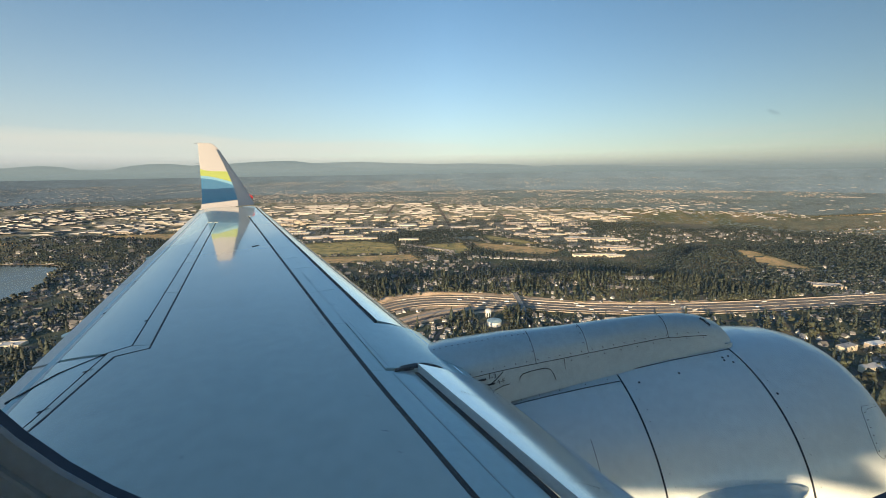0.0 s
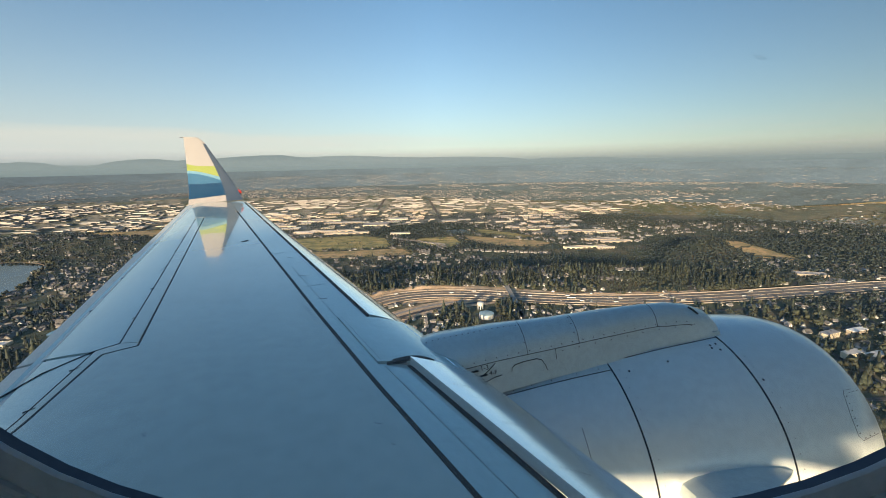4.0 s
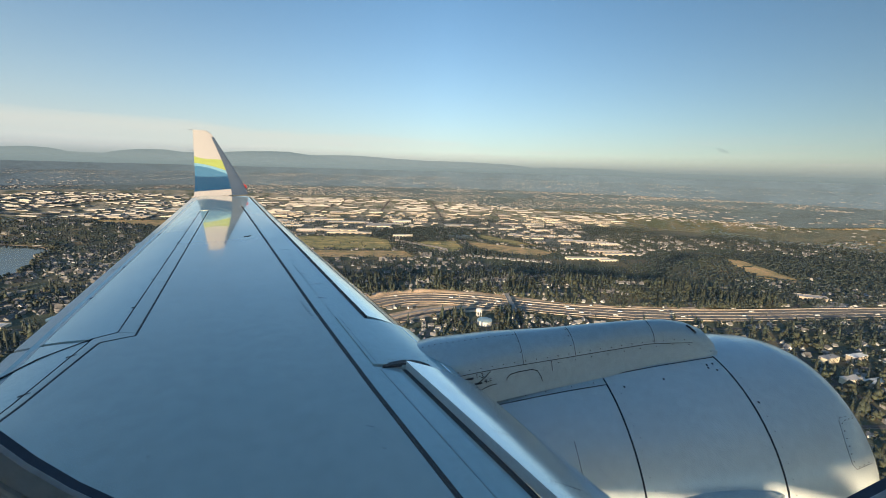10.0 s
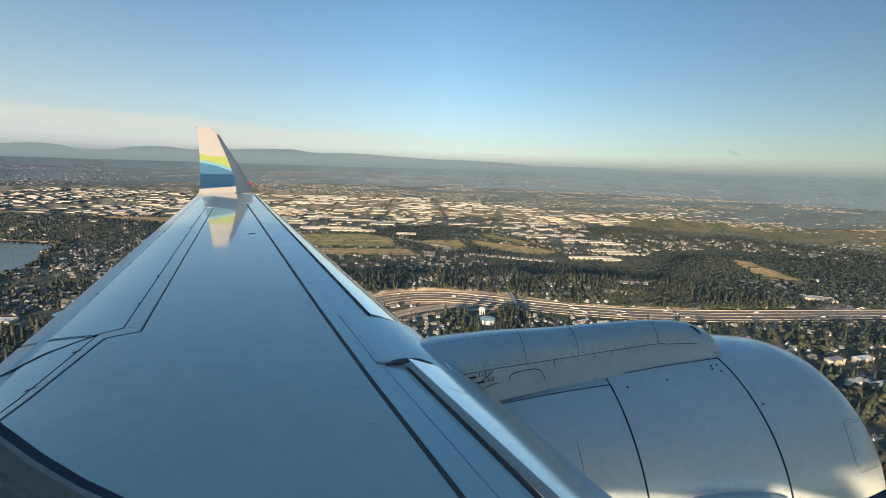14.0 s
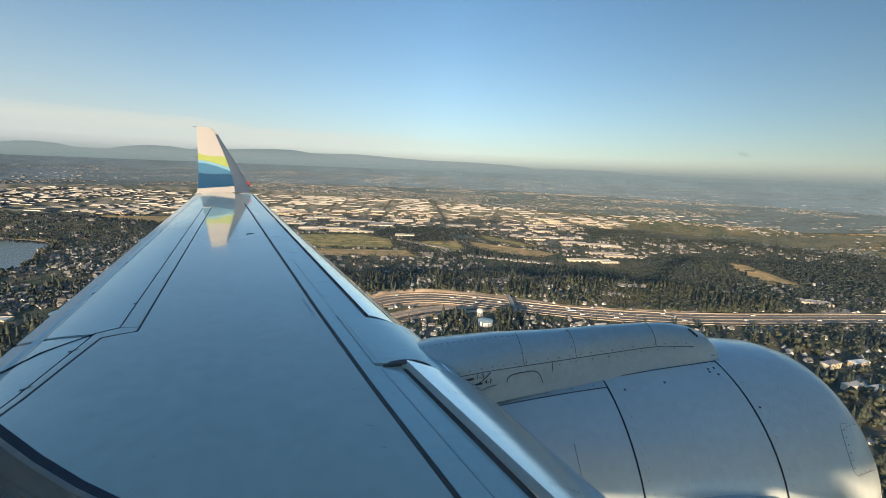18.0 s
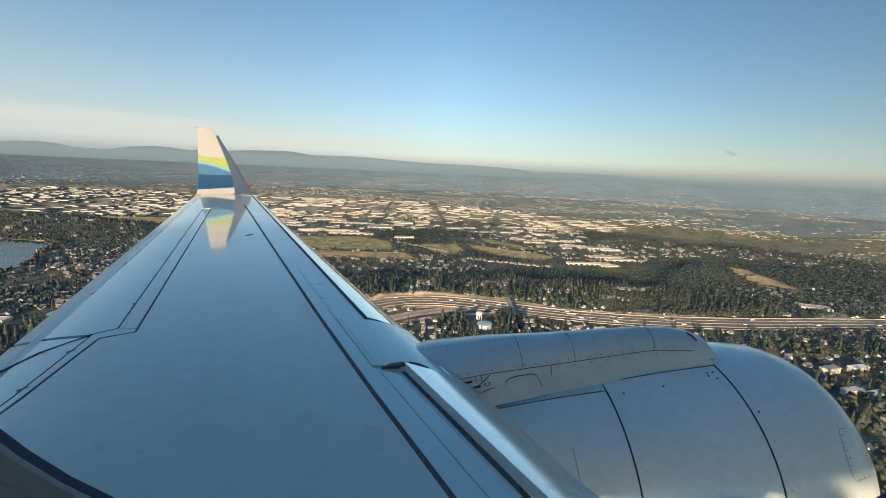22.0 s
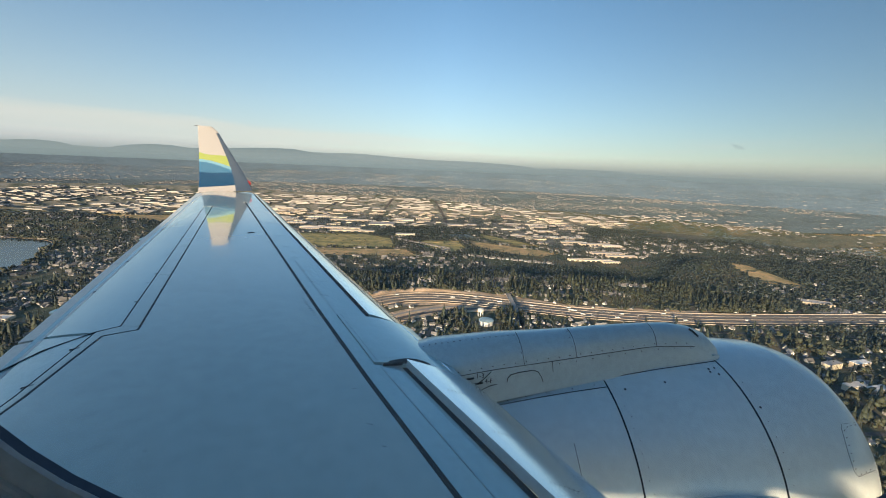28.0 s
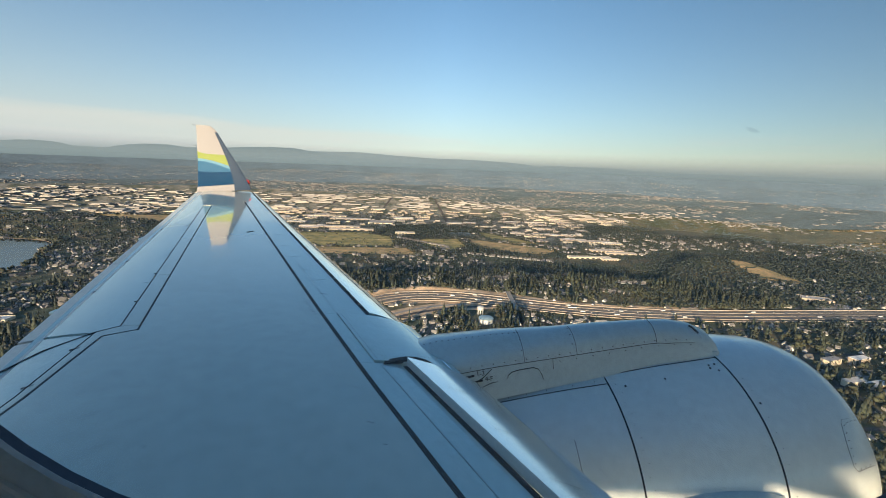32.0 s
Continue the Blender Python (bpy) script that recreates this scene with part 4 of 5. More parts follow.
def road(name, line, width, mat, label, category, lift=0.9, offset=0.0, kind="structure", thick=0.5):
    pts = []
    for (x0, y0), (x1, y1) in zip(line, line[1:]):
        m = max(1, int(math.hypot(x1 - x0, y1 - y0) / 40))
        pts += [(x0 + (x1 - x0) * k / m, y0 + (y1 - y0) * k / m) for k in range(m)]
    pts.append(line[-1])
    # rounded bends
    p = np.array(pts, float)
    for _ in range(4):
        p[1:-1] = 0.25 * p[:-2] + 0.5 * p[1:-1] + 0.25 * p[2:]
    rings = []
    for i in range(len(p)):
        d = p[min(i + 1, len(p) - 1)] - p[max(i - 1, 0)]
        d /= np.hypot(*d)
        nrm = np.array([-d[1], d[0]])
        a, b = p[i] + nrm * (offset + width / 2), p[i] + nrm * (offset - width / 2)
        (pa, _), (pb, _) = put(*a), put(*b)
        up, down = Vector((0, 0, lift)), Vector((0, 0, lift - thick))
        rings.append([tuple(pa + up), tuple(pb + up), tuple(pb + down), tuple(pa + down)])
    v, f = loft(rings)
    return tagged(new(name, mesh(name, v, f, mat)), label, category, kind=kind)


HIGHWAY = [(-480, 850), (-317, 950), (-222, 1052), (-152, 1126), (-33, 1158), (123, 1137), (283, 1090), (432, 1062), (583, 1052), (828, 1062), (1106, 1092), (1332, 1116), (1800, 1150), (3000, 1180)]
BRANCH = [(180, 1100), (20, 1062), (-90, 1010), (-200, 900), (-330, 760), (-400, 560)]
FIELDS = [
    ("dry_field", [(-2556, 2757), (-2567, 2962), (-2104, 3046), (-1809, 2727), (-1934, 2521), (-2279, 2533)]),
    ("green_field", [(-1250, 2420), (-900, 2500), (-540, 2580), (-333, 2449), (-262, 2168), (-568, 2115), (-900, 2150)]),
    ("dry_field", [(-1000, 2080), (-612, 2082), (-194, 2126), (-121, 1975), (-514, 1930), (-900, 1960)]),
    ("dry_field", [(173, 2491), (342, 2387), (675, 2204), (549, 2089), (310, 2147), (178, 2301)]),
    ("green_field", [(-140, 2420), (100, 2460), (140, 2250), (60, 2120), (-100, 2200)]),
    ("green_field", [(240, 2800), (480, 2560), (600, 2380), (460, 2400), (280, 2520)]),
    ("dry_field", [(1303, 1804), (1398, 1754), (1416, 1534), (1405, 1424), (1337, 1457), (1270, 1500), (1277, 1625)]),
    ("pasture", [(2403, 3203), (3071, 3438), (4258, 3757), (4500, 3500), (3300, 2914), (2668, 2758), (2435, 2797)]),
    ("pasture", [(2889, 2600), (3500, 2880), (4600, 3400), (5000, 3100), (3700, 2500), (3100, 2400)]),
    ("dry_field", [(3300, 3560), (4300, 3800), (4900, 3850), (4400, 3600)]),
    ("pasture", [(1500, 3050), (1900, 3250), (2250, 3100), (1900, 2850)]),
    ("dry_field", [(-3400, 2650), (-2900, 2700), (-2700, 2500), (-3300, 2450)]),
]
LAKE = [(-2766, 1660), (-2466, 1692), (-2130, 1705), (-1919, 1721), (-1742, 1710), (-1667, 1657), (-1626, 1552), (-1560, 1470), (-1480, 1377), (-1440, 1276), (-1400, 1130), (-1500, 1040), (-1791, 1035), (-2500, 1100)]
SITE = [(-158, 1181), (-36, 1223), (130, 1224), (316, 1163), (446, 1100), (640, 1082), (278, 1067), (119, 1094), (2, 1089), (-127, 1060), (-190, 1090)]
POND = [(28, 2701), (118, 2735), (208, 2741), (225, 2602), (140, 2570), (64, 2593)]


def gap(line, x, y):
    best = np.full(np.shape(x), 1e9)
    for (x0, y0), (x1, y1) in zip(line, line[1:]):
        dx, dy = x1 - x0, y1 - y0
        t = np.clip(((x - x0) * dx + (y - y0) * dy) / (dx * dx + dy * dy), 0, 1)
        best = np.minimum(best, np.hypot(x - x0 - t * dx, y - y0 - t * dy))
    return best


for kind, outline in FIELDS:
    if kind == "dry_field":
        sheet("field", outline, M[kind], "dry brown field with worn tracks", "field")
    else:
        sheet("meadow", outline, M[kind], "olive green meadow on the valley floor", "meadow", 0.5)
sheet("lake", LAKE, M["water"], "still blue lake with wooded shores", "lake", 0.8)
road("shore", LAKE + [LAKE[0]], 5, M["soil"], "narrow tan shore of the lake", "shore", 1.0)
sheet("pond", POND, M["water"], "small pale pond among meadows", "pond", 1.2)
sheet("clearing", SITE, M["soil"], "bare tan soil of a road building site", "building site", 1.2)

road("verge", HIGHWAY[:11], 86, M["soil"], "bare tan verge of a widened highway", "verge", 1.0)
road("verge", HIGHWAY[10:], 84, M["pasture"], "scrubby green verge of the highway", "verge", 0.8)
for name, off, w in (("road", 30, 13), ("road", 10, 15), ("road", -14, 15), ("road", -38, 8)):
    road(name, HIGHWAY, w, M["carriageway"] if off > -30 else M["asphalt"], "worn multi-lane highway carriageway", "road", 1.7, off)
for off, tall in ((20.5, 1.1), (-2, 1.1), (-27, 1.6), (41, 2.6), (-45, 2.4)):
    road("barrier", HIGHWAY, 1.2, M["wall_concrete"], "pale concrete highway barrier", "barrier", 1.6 + tall, off, thick=tall)


def sun_bank(line, off, width, height, label):
    """A bare bank added behind the road, tilted to catch the sun."""
    p = np.array([(x0 + (x1 - x0) * k / 6, y0 + (y1 - y0) * k / 6) for (x0, y0), (x1, y1) in zip(line, line[1:]) for k in range(6)] + [line[-1]], float)
    for _ in range(6):
        p[1:-1] = 0.25 * p[:-2] + 0.5 * p[1:-1] + 0.25 * p[2:]
    rings = []
    for i in range(len(p)):
        d = p[min(i + 1, len(p) - 1)] - p[max(i - 1, 0)]
        d /= np.hypot(*d)
        nrm = np.array([-d[1], d[0]])
        h = height * (0.15 + 0.85 * math.sin(math.pi * i / (len(p) - 1)) ** 0.6) * (1 + 0.9 * noise.noise((i * 0.9, off * 0.3, 0.0)))
        prof = ((0, 0.6), (0.35, 0.22 * h + 0.6), (0.85, 0.92 * h), (1.0, h), (1.5, h * 0.8), (2.2, -0.5), (0.0, -0.5))
        rings.append([tuple(put(*(p[i] + nrm * (off + (width + 7 * noise.noise((i * 0.6, 5.0, u))) * u)))[0] + Vector((0, 0, z))) for u, z in prof])
    v, f = loft(rings)
    return tagged(new("embankment", mesh("embankment", v, f, M["soil"])), label, "embankment", kind="structure")


sun_bank(HIGHWAY[2:6], 48, 22, 5.5, "bare tan bank added behind the highway works to catch sun")
sun_bank(HIGHWAY[6:10], 46, 13, 3.0, "low bare tan bank added along the highway to catch sun")
road("verge", BRANCH, 70, M["soil"], "bare tan cutting of a new ramp", "verge", 0.7)
road("ramp", BRANCH, 13, M["asphalt"], "dark asphalt ramp", "road", 1.4, 14)
road("ramp", BRANCH, 11, M["concrete"], "pale concrete ramp", "road", 1.5, -12)
STREETS = []
for k in range(-9, 10):
    STREETS.append([(k * 210 - 120 + 0.1 * k * 30, 420), (k * 215 + 10 * math.sin(k), 1000)])
for y in (560, 690, 830, 960):
    STREETS.append([(-2300, y + 60), (-600, y + 10), (600, y), (2400, y + 50)])
STREETS += [[(218, 900), (216, 1075), (212, 1200), (190, 1330)], [(-1350, 700), (-1150, 1000), (-700, 1200), (-420, 1330)], [(1100, 1150), (1400, 1350), (1750, 1900)], [(760, 1120), (860, 1280), (1100, 1400)], [(-200, 1330), (300, 1310), (800, 1330)]]
for line in STREETS:
    road("street", line, 9, M["asphalt"], "narrow residential street", "street", 0.8)


# ---------------------------------------------------------------- woods
def conifer_kit(sides=7, tiers=4):
    v, f = [], []
    for k in range(tiers):
        z0, z1 = 0.10 + 0.22 * k, min(1.0, 0.10 + 0.22 * k + 0.36)
        r = 0.21 * (1 - 0.22 * k)
        o = len(v)
        for j in range(sides):
            a = 2 * math.pi * (j + 0.5 * (k % 2)) / sides
            q = r * (1.15 if j % 2 else 0.72)
            v.append((q * math.cos(a), q * math.sin(a), z0 - (0.03 if j % 2 else -0.02)))
        v.append((0, 0, z1))
        f += [(o + j, o + (j + 1) % sides, o + sides) for j in range(sides)]
    return np.array(v), f


def broadleaf_kit(clumps=6, seed=1):
    r = np.random.default_rng(seed)
    v, f = [], []
    for k in range(clumps):
        c = np.array([r.uniform(-0.26, 0.26), r.uniform(-0.26, 0.26), 0.42 + 0.5 * r.random()]) * (1, 1, 0.95)
        s = 0.17 + 0.10 * r.random()
        o = len(v)
        ring = 5
        v.append(tuple(c + (0, 0, s)))
        for z in (0.35, -0.45):
            for j in range(ring):
                a = 2 * math.pi * (j + (0.5 if z < 0 else 0)) / ring
                q = s * (0.9 + 0.35 * r.random())
                v.append(tuple(c + (q * math.cos(a), q * math.sin(a), s * z)))
        v.append(tuple(c + (0, 0, -s * 0.8)))
        f += [(o, o + 1 + j, o + 1 + (j + 1) % ring) for j in range(ring)]
        for j in range(ring):
            a, b, c2, d = o + 1 + j, o + 1 + (j + 1) % ring, o + 6 + j, o + 6 + (j + 1) % ring
            f += [(a, c2, b), (b, c2, d)]
        f += [(o + 6 + (j + 1) % ring, o + 6 + j, o + 11) for j in range(ring)]
    return np.array(v), f


def trunk_kit():
    v = [(0.025 * math.cos(a), 0.025 * math.sin(a), 0) for a in (0, 2.1, 4.2)] + [(0, 0, 0.5)]
    return np.array(v), [(0, 1, 3), (1, 2, 3), (2, 0, 3)]


def scatter(name, xs, ys, height, spread, kits, mats, label, category):
    """Many small shapes in one mesh, each turned, stretched and roughened."""
    px, py, pz, k = placed(xs, ys)
    n = len(px)
    allv, allf, index = [], [], []
    base = 0
    turn = rng.uniform(0, 2 * np.pi, n)
    c, s = np.cos(turn), np.sin(turn)
    for slot, (kv, kf) in enumerate(kits):
        jit = 1 + rng.uniform(-0.22, 0.22, (n, len(kv), 3)) * (1 if slot == 0 else 0.1)
        loc = kv[None] * jit
        x = (loc[..., 0] * c[:, None] - loc[..., 1] * s[:, None]) * (height * spread * k)[:, None]
        y = (loc[..., 0] * s[:, None] + loc[..., 1] * c[:, None]) * (height * spread * k)[:, None]
        z = loc[..., 2] * (height * k)[:, None]
        v = np.stack([x + px[:, None], y + py[:, None], z + pz[:, None]], -1).reshape(-1, 3)
        kf = np.array(kf)
        f = (kf[None] + (np.arange(n) * len(kv))[:, None, None]).reshape(-1, kf.shape[1]) + base
        allv.append(v)
        allf.append(f)
        index += [slot] * len(f)
        base += len(v)
    me = bpy.data.meshes.new(name)
    v, f = np.concatenate(allv), np.concatenate(allf)
    me.vertices.add(len(v))
    me.vertices.foreach_set("co", v.astype(np.float32).ravel())
    me.loops.add(f.size)
    me.loops.foreach_set("vertex_index", f.astype(np.int32).ravel())
    me.polygons.add(len(f))
    me.polygons.foreach_set("loop_start", np.arange(0, f.size, 3, dtype=np.int32))
    for m in mats:
        me.materials.append(m)
    me.polygons.foreach_set("material_index", np.array(index, dtype=np.int32))
    me.update(calc_edges=True)
    return tagged(new(name, me), label, category, kind="stuff")


def lump(x, y, size, seed):
    """Smooth random field between 0 and 1, from a few waves."""
    r = np.random.default_rng(seed)
    v = np.zeros(np.shape(x))
    for _ in range(9):
        a, ph, w = r.uniform(0, 2 * np.pi), r.uniform(0, 6.28), r.uniform(0.6, 2.2) / size
        v += np.sin((x * np.cos(a) + y * np.sin(a)) * w + ph)
    return 0.5 + v / 9


def fan(n, r0, r1, power=1.0, half=64):
    u = rng.random(n)
    r = np.sqrt(r0 ** 2 + (r1 ** 2 - r0 ** 2) * u ** power)
    a = np.radians(rng.uniform(-half, half, n))
    return r * np.sin(a), r * np.cos(a)


def clear(x, y):
    ok = ~inside(SITE, x, y) & (gap(HIGHWAY, x, y) > 55) & (gap(BRANCH, x, y) > 38) & ~inside(LAKE, x, y) & ~inside(POND, x, y)
    for _, o in FIELDS:
        ok &= ~inside(o, x, y)
    return ok


ROOF_SPOTS = [(-1040, 860), (1240, 1240), (-40, 2000)]
tank_spot = ((113, 1015), (122, 958))

# terraces of new houses and the long roofs nearest the river woods, with open ground before them
row = [(145 + 13.5 * k + 5 * math.sin(k * 2.4), 2035 - 3.7 * k + 8 * math.sin(k * 1.35)) for k in range(32)] + [(-277 + 13 * k, 2434 - 10 * k + 7 * math.sin(k * 2.1)) for k in range(24)]
row += [(-70 + 24 * math.sin(k * 1.9), 2060 - 5 * k) for k in range(20)] + [(20 + 22 * math.sin(k * 2.3), 2200 - 9 * k) for k in range(12)] + [(640 + 10 * k, 1378 - k + 6 * math.sin(k * 2.0)) for k in range(11)]
LONG_ROOFS = ((785, 2030, 230, 34), (880, 1985, 90, 30), (960, 2235, 190, 46), (1010, 2160, 170, 36), (1000, 2520, 210, 50), (860, 2560, 150, 40), (1090, 2470, 120, 44), (-1000, 3330, 360, 70), (-760, 3180, 300, 60), (-480, 3060, 190, 150), (-800, 2760, 420, 46), (-620, 2660, 300, 40), (-250, 2600, 130, 46), (-1250, 3050, 300, 60), (-330, 3330, 160, 90))


def unbuilt(x, y):
    ok = np.ones(np.shape(x), bool)
    for a, b in row:
        ok &= (np.abs(x - a) > 14) | (y > b + 8) | (y < b - 40)
    for a, b, w, d in LONG_ROOFS:
        ok &= (np.abs(x - a) > w / 2 + 12) | (y > b + d / 2) | (y < b - d / 2 - 45)
    return ok


x, y = fan(44000, 430, 1640)
wood = lump(x, y, 190, 3)
belt = np.abs(y - (rim(x) - 75) + 25 * np.sin(x / 47.0)) < 105
ridge = (y > 1150) & (y < rim(x) + 60) & (x > 800)
wood = wood + 0.12 * np.clip((x - 500) / 500.0, 0, 1)
keep = clear(x, y) & (((wood > 0.57) & (rng.random(len(x)) < 0.5)) | (belt & (rng.random(len(x)) < 0.8 * np.clip(2.6 * lump(x, y, 48, 9) - 0.95, 0, 1))) | (rng.random(len(x)) < 0.12 + 0.13 * np.clip((x - 350) / 300.0, 0, 1)) | (ridge & (rng.random(len(x)) < 0.4 * np.clip(2.6 * lump(x, y, 75, 61) - 0.9, 0, 1))))
for q in STREETS:
    keep &= gap(q, x, y) > 8
for q in ROOF_SPOTS + list(tank_spot):
    keep &= np.hypot(x - q[0], y - q[1]) > 45
keep &= unbuilt(x, y)
keep &= ~((np.abs(x - 1250) < 130) & (np.abs(y - 1180) < 80))
roadside = (gap(HIGHWAY, x, y) < 130) & (y < 1230) & (y > 700) & (x > -250)
keep &= ~(roadside & (y < np.interp(x, [q[0] for q in HIGHWAY], [q[1] for q in HIGHWAY])) & (rng.random(len(x)) < 0.35))
x, y = x[keep], y[keep]
pick = (rng.random(len(x)) < np.where(np.abs(y - (rim(x) - 60)) < 120, 0.55, 0.32))
h = (rng.uniform(8, 22, len(x)) + 18 * rng.random(len(x)) ** 2.5) * (0.55 + 0.9 * lump(x, y, 55, 29))
scatter("conifer_wood", x[pick], y[pick], h[pick], rng.uniform(0.75, 1.3, pick.sum()), [conifer_kit(), trunk_kit()], [M["conifer"], M["bark"]], "tall dark conifers standing among houses and roads", "trees")
q = ~pick
scatter("broadleaf_wood", x[q], y[q], h[q] * 0.5, rng.uniform(0.9, 1.4, q.sum()), [broadleaf_kit(4), trunk_kit()], [M["broadleaf"], M["bark"]], "rounded olive broadleaf trees among houses", "trees")

x, y = fan(62000, 1380, 3700)
wood = lump(x, y, 330, 8)
w = works(x, y)
keep = clear(x, y) & np.where(w > 0, rng.random(len(x)) < 0.22 * (0.3 + 1.4 * lump(x, y, 170, 55)), (wood > 0.47) | (rng.random(len(x)) < 0.2))
keep |= (y < rim(x) + 470) & (rng.random(len(x)) < np.clip(2.6 * lump(x, y, 90, 77) - 0.85, 0.08, 0.75)) & clear(x, y)
keep &= unbuilt(x, y) & ((x > -900) | (rng.random(len(x)) < 0.65))
x, y = x[keep], y[keep]
pick = rng.random(len(x)) < 0.4
h = rng.uniform(11, 24, len(x))
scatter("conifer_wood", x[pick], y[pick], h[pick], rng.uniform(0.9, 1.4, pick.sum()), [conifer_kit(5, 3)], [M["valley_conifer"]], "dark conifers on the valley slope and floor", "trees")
q = ~pick
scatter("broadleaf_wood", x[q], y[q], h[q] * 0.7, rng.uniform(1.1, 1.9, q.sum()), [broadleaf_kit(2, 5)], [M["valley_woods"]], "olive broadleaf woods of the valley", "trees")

# two belts of trees, foliage colour hazed by distance
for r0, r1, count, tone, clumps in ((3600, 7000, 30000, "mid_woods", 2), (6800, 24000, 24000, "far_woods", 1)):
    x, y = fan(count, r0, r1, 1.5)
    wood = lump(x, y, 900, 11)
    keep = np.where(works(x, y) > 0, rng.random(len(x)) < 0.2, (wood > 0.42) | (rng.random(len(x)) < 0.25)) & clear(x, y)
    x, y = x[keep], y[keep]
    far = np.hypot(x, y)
    scatter("far_woods", x, y, rng.uniform(4, 8, len(x)) * (1 + far / 24000), rng.uniform(2.4, 4.6, len(x)), [broadleaf_kit(clumps, 9)], [M[tone]], "far woods with haze painted into their colour", "trees")

# worn tracks and hedges between the fields
for line in ([(-560, 2330), (-100, 2380), (300, 2330), (640, 2440)], [(40, 2190), (90, 2400), (20, 2560)], [(480, 2300), (600, 2460), (560, 2600)], [(-1900, 2660), (-1500, 2480), (-1150, 2280)], [(2500, 3050), (3200, 2950), (4000, 2700)]):
    road("track", line, 5, M["dry_field"], "worn tan farm track across fields", "track", 1.1)
hx, hy = [], []
for _, o in FIELDS:
    for (x0, y0), (x1, y1) in zip(o, o[1:] + o[:1]):
        n = int(math.hypot(x1 - x0, y1 - y0) / 9)
        for k in range(n):
            if noise.noise((x0 * 0.01 + k * 0.11, y0 * 0.01, 1.0)) > -0.1:
                hx.append(x0 + (x1 - x0) * k / n + rng.normal(0, 9))
                hy.append(y0 + (y1 - y0) * k / n + rng.normal(0, 9))
hx, hy = np.array(hx), np.array(hy)
scatter("hedge_trees", hx, hy, rng.uniform(4, 13, len(hx)), rng.uniform(1.0, 1.8, len(hx)), [broadleaf_kit(3, 19)], [M["broadleaf"]], "uneven hedgerow trees along field edges", "trees")

# lone trees and thickets out in the fields
x, y = fan(9000, 1500, 5200)
keep = ~clear(x, y) & ~inside(LAKE, x, y) & ~inside(POND, x, y) & (gap(HIGHWAY, x, y) > 70) & ((lump(x, y, 110, 41) > 0.60) | (rng.random(len(x)) < 0.10))
x, y = x[keep], y[keep]
scatter("field_trees", x, y, rng.uniform(6, 13, len(x)), rng.uniform(1.0, 1.7, len(x)), [broadleaf_kit(4, 13)], [M["broadleaf"]], "loose thickets and lone trees in fields", "trees")


# ---------------------------------------------------------------- buildings
def house_kit(w=11.0, d=9.0, h=4.2, ridge=2.6):
    wall = box(-w / 2, w / 2, -d / 2, d / 2, 0, h)
    v = [(-w / 2, 0, h + ridge - 0.15), (w / 2, 0, h + ridge - 0.15)]
    wv = wall[0] + v
    wf = [q for q in wall[1] if q != (4, 5, 7, 6)] + [(4, 8, 6), (5, 7, 9)]
    e, o = 0.6, 0.5
    rv, rf = [], []
    for s in (-1, 1):
        k = len(rv)
        for lift in (0, 0.25):
            rv += [(-w / 2 - e, s * (d / 2 + o), h - 0.3 + lift), (w / 2 + e, s * (d / 2 + o), h - 0.3 + lift), (w / 2 + e, 0, h + ridge + lift), (-w / 2 - e, 0, h + ridge + lift)]
        rf += [(k, k + 1, k + 2, k + 3), (k + 7, k + 6, k + 5, k + 4), (k, k + 4, k + 5, k + 1), (k + 1, k + 5, k + 6, k + 2), (k + 3, k + 2, k + 6, k + 7), (k, k + 3, k + 7, k + 4)]
    return (wv, wf), (rv, rf)


def house(group, w, d, h):
    (wv, wf), (rv, rf) = house_kit(w, d, h)
    ob = thing("house", "pale sided house with a grey gable roof among trees", "house", group=group)
    piece("wall", wv, wf, M["house_wall"], ob)
    piece("roof", rv, rf, M["roof_grey"], ob)
    for sx in (-0.28, 0.28):
        for sy in (-1, 1):
            piece("window", *box(sx * w - 0.9, sx * w + 0.9, sy * d / 2 - 0.05, sy * d / 2 + 0.05, 1.1, 2.5), M["dark_glass"], ob)
    piece("chimney", *box(w * 0.2, w * 0.2 + 0.9, 0.6, 1.5, h, h + 3.6), M["concrete"], ob)
    return ob


def gather(name, xs, ys, sizes, turns, kits, mats, label, category):
    """Joined distant buildings: kits of quads and triangles, one slot each."""
    verts, faces, index = [], [], []
    px, py, pz, k = placed(xs, ys)
    for i in range(len(px)):
        c, s = math.cos(turns[i]), math.sin(turns[i])
        sx, sy, sz = np.array(sizes[i]) * k[i]
        for slot, (kv, kf) in enumerate(kits):
            o = len(verts)
            for vx, vy, vz in kv:
                a, b = vx * sx, vy * sy
                verts.append((px[i] + a * c - b * s, py[i] + a * s + b * c, pz[i] + vz * sz - 0.3 * (vz == 0)))
            faces += [tuple(t + o for t in q) for q in kf]
            index += [slot] * len(kf)
    return tagged(new(name, mesh(name, verts, faces, mats, index)), label, category, kind="stuff")


# houses along the streets of the plateau
spots = []
for line in STREETS[:-1]:
    for (x0, y0), (x1, y1) in zip(line, line[1:]):
        length = math.hypot(x1 - x0, y1 - y0)
        t = math.atan2(y1 - y0, x1 - x0)
        for k in range(int(length / 24)):
            for side in (-1, 1):
                if rng.random() < (0.72 if x0 + x1 < 700 else 0.3):
                    u = (k + 0.5 + rng.uniform(-0.2, 0.2)) / (length / 24)
                    d = side * rng.uniform(15, 22)
                    spots.append((x0 + (x1 - x0) * u - math.sin(t) * d, y0 + (y1 - y0) * u + math.cos(t) * d, t + rng.choice([0, math.pi / 2]) + rng.normal(0, 0.05)))
